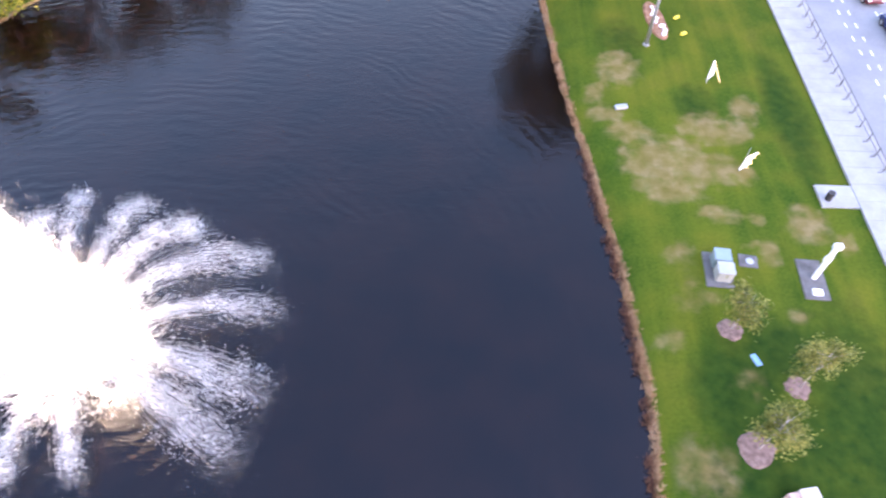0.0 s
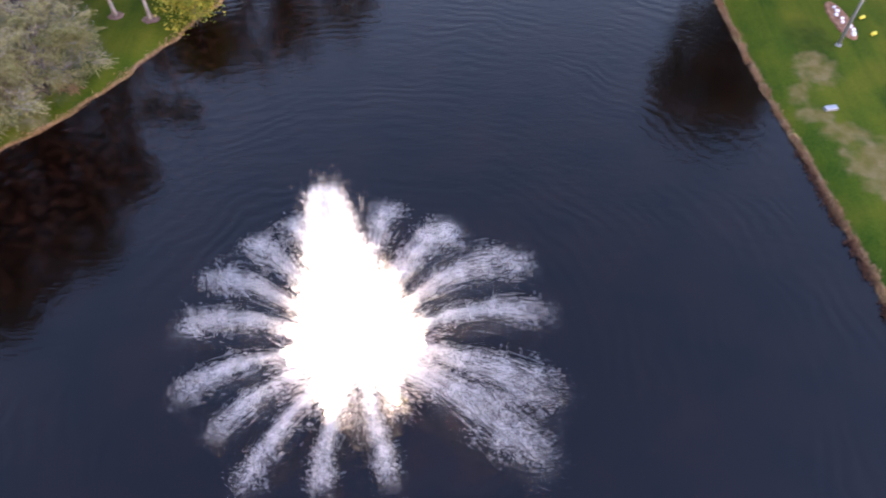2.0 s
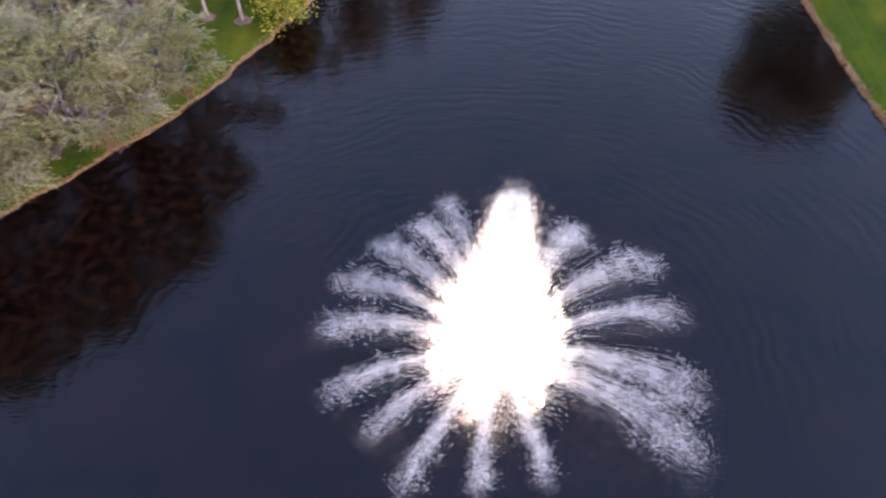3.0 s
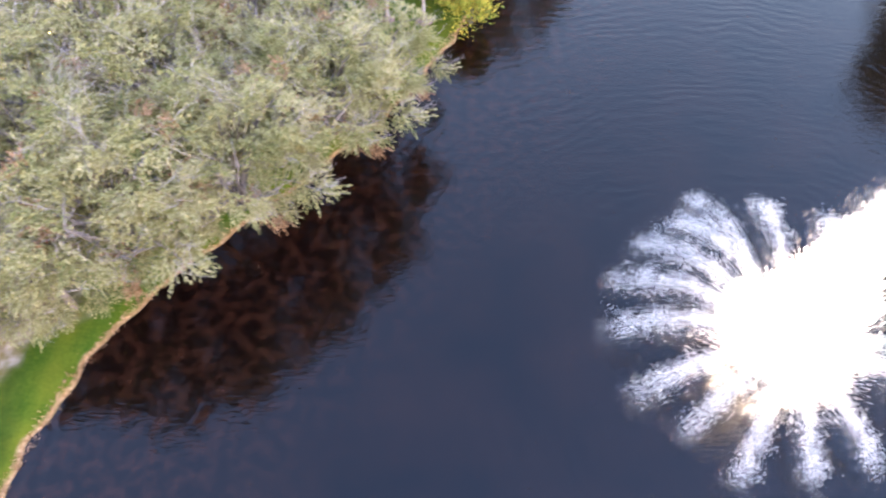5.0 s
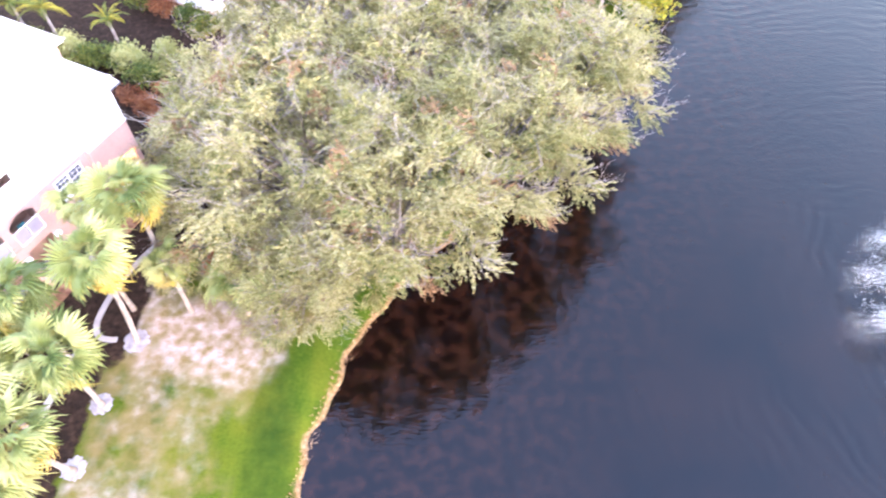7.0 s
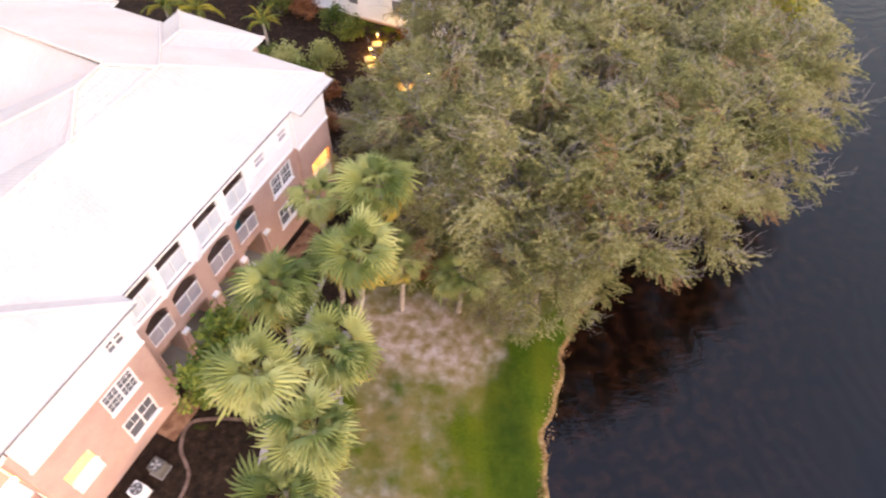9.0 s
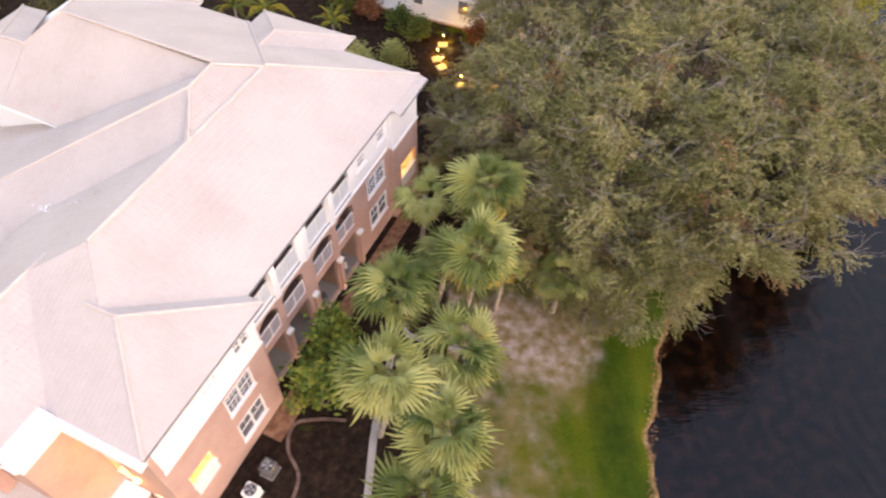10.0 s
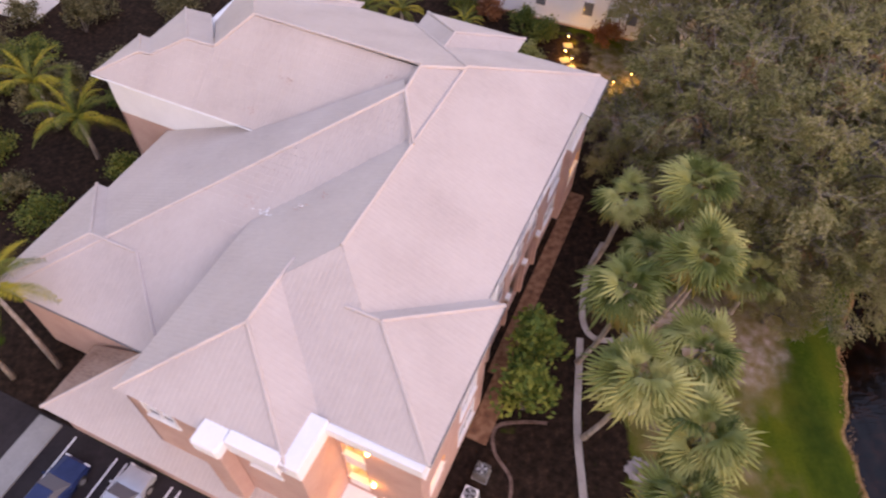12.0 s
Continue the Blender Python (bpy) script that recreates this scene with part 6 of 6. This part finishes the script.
    wall("x", -25.4, 7.5, 13.8, base, LOW - 0.16, -1, STUCCO)
    wall("y", 13.8, -29.7, -14.0, base, 7.9, -1, STUCCO)
    wall("y", 13.797, -29.7, -10.0, 7.9, EAVE, -1, WHITEWALL)
    wall("x", -29.7, 13.8, 17.8, base, top, -1, STUCCO)
    wall("y", 17.8, -29.45, -28.9, base, top, 1, STUCCO)
    wall("x", -28.9, 17.8, 21.9, base, top, -1, STUCCO)
    wall("y", 21.9, -28.65, -27.0, base, top, 1, STUCCO)
    wall("x", -27.0, 21.9, 27.0, base, top, -1, STUCCO)
    wall("y", 27.0, -26.75, north - 0.25, base, 7.8, 1, STUCCO)
    wall("y", 27.003, -26.75, north - 0.25, 7.8, top, 1, WHITEWALL)
    for x0, x1, y1 in ((-13.0, -6.5, 28.7), (-25.1, -18.7, 27.7)):
        wall("y", y1, x0, x1, base, top, 1, STUCCO)
        wall("x", x0, 27.0, y1 - 0.25, base, top, -1, STUCCO)
        wall("x", x1, 27.0, y1 - 0.25, base, top, 1, STUCCO)
    # entrance block below the lower roof
    wall("y", -4.2, -20.8, -5.6, base, 4.22, -1, STUCCO)
    wall("x", -20.8, -3.95, -0.06, base, 4.22, -1, STUCCO)
    wall("x", -5.6, -3.95, -3.41, base, 4.3, 1, STUCCO)


roofs()
walls()


def roof_leaves():
    """Fallen leaves and bits lying on the tiles."""
    rnd = random.Random(91)
    for name, mat, spots in (("fallen_leaves", STUCCO, [(-14.4, 8.1, 11.53, 0.3), (-11.0, 8.3, 12.4, 0.2), (-10.0, 9.2, 12.9, 0.15), (-18.3, 14.2, 11.91, 0.25), (-16.6, 16.1, 13.25, 0.2), (-17.1, 8.0, 11.45, 0.2), (-10.3, 17.6, 14.32, 0.2)]),
                             ("pale_leaf_scraps", WHITEWALL, [(-13.4, 7.8, 11.5, 0.22), (-12.8, 7.75, 11.6, 0.18), (-11.2, 8.35, 12.33, 0.16)])):
        b = Build()
        for x, y, z, r in spots:
            for _ in range(9):
                dx, dy = rnd.gauss(0, r), rnd.gauss(0, r * 0.6)
                c = Vector((x + dx, y + dy, z + 0.03 + 0.36 * (dx * (-0.2) + dy)))
                a = rnd.uniform(0, 6.3)
                u, v = Vector((math.cos(a), math.sin(a), 0.2)) * 0.09, Vector((-math.sin(a), math.cos(a), 0.1)) * 0.04
                b.add([c - u, c + v, c + u, c - v], [(0, 1, 2, 3)])
        ob = b.put(name, mat)
        ob.matrix_basis = HOUSE_PLACE.copy()
        tagged(ob, "small scatter of fallen leaves on the tile roof", "leaves", kind="stuff")


roof_leaves()


def porch_goods():
    """The few loose things that show on the porches."""
    m = HOUSE.matrix_basis
    for n, (y, z, mat, lab) in enumerate([(17.6, 4.85, TEAL, "teal cushioned porch chair on the balcony"), (14.1, 8.08, REDCLOTH, "red cushioned porch chair on the balcony"), (17.5, 0.93, TRIM, "white plastic chair on the patio"), (14.7, 0.93, RUST, "dark metal chair on the patio")]):
        c = thing("porch_chair", lab, "chair", m @ pose(-1.35, y, z, 0, 0, 20 * n), "porch chairs")
        Build().box(-0.28, 0.28, -0.28, 0.28, 0.38, 0.46, 0.03).put("seat", mat, c)
        Build().box(-0.28, -0.2, -0.28, 0.28, 0.46, 1.0, 0.03).put("backrest", mat, c)
        for sx in (-0.24, 0.24):
            for sy in (-0.24, 0.24):
                Build().tube([(sx, sy, 0), (sx, sy, 0.38)], [0.02, 0.02], 5).put("leg", RUST, c)


porch_goods()


def condenser(x, y, turn, casing):
    t = thing("air_conditioner", "square grey outdoor air-conditioning unit with top fan", "air conditioner", pose(x, y, 0.78, 0, 0, turn), "outdoor units")
    Build().box(-0.46, 0.46, -0.46, 0.46, 0, 0.09, 0.01).put("pad", CONCRETE, t)
    Build().box(-0.40, 0.40, -0.40, 0.40, 0.09, 0.95, 0.04).put("casing", casing, t)
    Build().tube([(0, 0, 0.9505), (0, 0, 0.965)], [0.35, 0.35], 20).put("fan_well", RUBBER, t)
    g = Build()
    for k in range(4):
        a = k * math.pi / 2
        g.add([(0, 0, 0.975), (0.3 * math.cos(a), 0.3 * math.sin(a), 0.975), (0.3 * math.cos(a + 0.7), 0.3 * math.sin(a + 0.7), 0.995)], [(0, 1, 2)])
    g.put("fan_blade", STEEL, t)
    r = Build()
    for q in (0.12, 0.24, 0.34):
        r.tube([(q * math.cos(a), q * math.sin(a), 1.0) for a in [2 * math.pi * k / 18 for k in range(19)]], [0.008] * 19, 4)
    r.put("grille", STEEL, t)


condenser(-99.5, 11.75, -26, TRIM)
condenser(-98.75, 13.1, -26, PAD)


def ribbon(name, pts, width, z, mat, label, thick=0.06):
    """A strip of paving along a smoothed line."""
    pts = [Vector((*p, 0)) for p in pts]
    fine = []
    for i in range(len(pts) - 1):
        p0, p1, p2, p3 = pts[max(i - 1, 0)], pts[i], pts[i + 1], pts[min(i + 2, len(pts) - 1)]
        for k in range(6):
            t = k / 6
            fine.append(0.5 * (2 * p1 + (p2 - p0) * t + (2 * p0 - 5 * p1 + 4 * p2 - p3) * t * t + (3 * p1 - p0 - 3 * p2 + p3) * t ** 3))
    fine.append(pts[-1])
    v, f = [], []
    for i, p in enumerate(fine):
        d = (fine[min(i + 1, len(fine) - 1)] - fine[max(i - 1, 0)]).normalized()
        s = Vector((-d.y, d.x, 0)) * width / 2
        v += [(*(p + s).xy, z), (*(p - s).xy, z), (*(p - s).xy, z - thick), (*(p + s).xy, z - thick)]
    for i in range(len(fine) - 1):
        f += [(4 * i + k, 4 * i + (k + 1) % 4, 4 * i + 4 + (k + 1) % 4, 4 * i + 4 + k) for k in range(4)]
    ob = piece(name, v, f, mat)
    return tagged(ob, label, "path", kind="structure")


ribbon("footpath_1", [(-93.6, 2), (-93.1, 11.7), (-92.85, 15.7), (-92.2, 19.4), (-91.75, 21.9)], 0.44, 0.90, PATHM, "narrow pale concrete footpath through the garden", 0.3)
ribbon("footpath_2", [(-89.6, 21.7), (-90.1, 21.7), (-90.75, 21.85), (-91.2, 22.4), (-91.33, 23.56), (-90.86, 25.84), (-89.96, 28.0), (-88.84, 29.8)], 0.40, 0.895, PATHM, "second run of concrete footpath that curls between the palms", 0.3)
ribbon("bed_edging", [(-94.6, 16.1), (-96.2, 16.2), (-97.7, 15.9), (-97.9, 14.4), (-97.1, 12.8), (-97.4, 11.2), (-98.2, 9.6)], 0.2, 0.90, MULCHRING, "tan edging around the planting bed", 0.3)


def wall_strip():
    b = Build()
    b.box(0.3, 1.6, 5.0, 9.5, 0.6, 0.89, 0.02)
    b.box(-0.15, 0.95, 9.5, 26.5, 0.6, 0.885, 0.02)
    ob = b.put("mulch_strip", RUSTMULCH, at=HOUSE.matrix_basis)
    tagged(ob, "rusty brown leaf mulch strip along the salmon wall", "border", kind="structure")


wall_strip()


# ---- parking lot ----
def parking():
    m = HOUSE.matrix_basis
    ob = Build().box(-60, 9, -40, -4.25, 0.3, 0.90).put("car_park", LOT, at=m)
    tagged(ob, "dark asphalt car park beside the building", "car park", kind="structure")
    lines = thing("bay_marking", "white painted parking bay lines", "road marking", m, kind="structure")
    for x in (-20.4, -17.35, -16.65, -13.45, -12.9, -9.8, -9.2):
        Build().box(x - 0.06, x + 0.06, -9.6, -4.6, 0.86, 0.905).put("line", LINE, lines)
    ob = Build().box(-23.3, -21.6, -30, -4.4, 0.4, 1.02, 0.02).put("side_path", CONCRETE, at=m)
    tagged(ob, "pale concrete walkway beside the car park", "pavement", kind="structure")
    a = car("silver car parked on dark asphalt", CARSILVER, m @ pose(-15.2, -6.7, 0.905, 0, 0, 180), 4.3, 1.85)
    b = car("dark blue car parked on dark asphalt", CARBLUE, m @ pose(-18.9, -7.9, 0.905, 0, 0, 180), 4.5, 1.85)


parking()


# ---- neighbouring buildings ----
def neighbour():
    top = thing("neighbour_building", "white and salmon building behind the shrubs", "building", pose(-89.1, 57.25, 0, 0, 0, -23.6))
    Build().box(-22, 14, 0, 12, 0.4, 1.2).put("lower_wall", STUCCO, top)
    Build().box(-22.003, 14.003, -0.003, 12.003, 1.2, 9.6).put("upper_wall", WHITEWALL, top)
    Build().box(-22.1, 14.1, -0.08, -0.004, 1.1, 1.3, 0.01).put("string_course", TRIM, top)
    for x in (-18, -14.4, -9.2, -5.0, -1.4, 3.2, 7.4):
        for z in (2.4, 5.9):
            w = Build().box(x - 0.55, x + 0.55, -0.09, -0.0035, z, z + 1.5, 0.02).put("window", TRIM, top)
            Build().box(x - 0.45, x + 0.45, -0.11, -0.0905, z + 0.1, z + 1.4).put("pane", GLASS, w)
    h = Build()
    for f in hip_faces(-22.6, 14.6, -0.6, 12.6, 9.6, PITCH)[0]:
        h.add(f, [tuple(range(len(f)))])
    h.put("roof", ROOF, top)
    for k, (x, y) in enumerate([(-88.0, 54.2), (-88.6, 52.0), (-88.2, 50.8), (-86.6, 48.2), (-85.0, 47.4), (-83.2, 48.4)]):
        # added pale slab that gives the lamp's yellow pool a bright surface
        st = thing("garden_step", "added pale concrete slab that catches yellow light below a path lamp", "step", pose(x - 0.1, y - 0.75, 0.78, 0, 0, 12 * k), "garden steps")
        Build().box(-0.45, 0.45, -0.4, 0.4, 0, 0.12, 0.02).put("slab", CONCRETE, st)
        t = thing("path_lamp", "small glowing yellow path lamp", "lamp", pose(x, y, 0.8), "path lamps")
        Build().tube([(0, 0, 0), (0, 0, 0.55)], [0.04, 0.04], 6).put("stake", RUST, t)
        Build().tube([(0, 0, 0.55), (0, 0, 0.78)], [0.06, 0.08], 10).put("lantern", LAMPGLASS, t)
        Build().tube([(0, 0, 0.78), (0, 0, 0.86)], [0.24, 0.04], 10).put("hood", RUST, t)
        lamp = new("path_glow", bpy.data.lights.new("path_glow", "POINT"))
        lamp.data.energy, lamp.data.color, lamp.data.shadow_soft_size = 36, (1.0, 0.60, 0.05), 0.1
        lamp.location = (x, y - 0.4, 1.35)
    top = thing("garden_building", "white garden building beside dark shrubs", "building", pose(-139.7, 61.1, 0, 0, 0, -20))
    Build().box(-6, 2, -3, 6, 0.5, 5.2).put("wall", WHITEWALL, top)
    Build().box(-6.4, 2.4, -3.4, 6.4, 5.2, 5.45, 0.05).put("roof", TRIM, top)


neighbour()
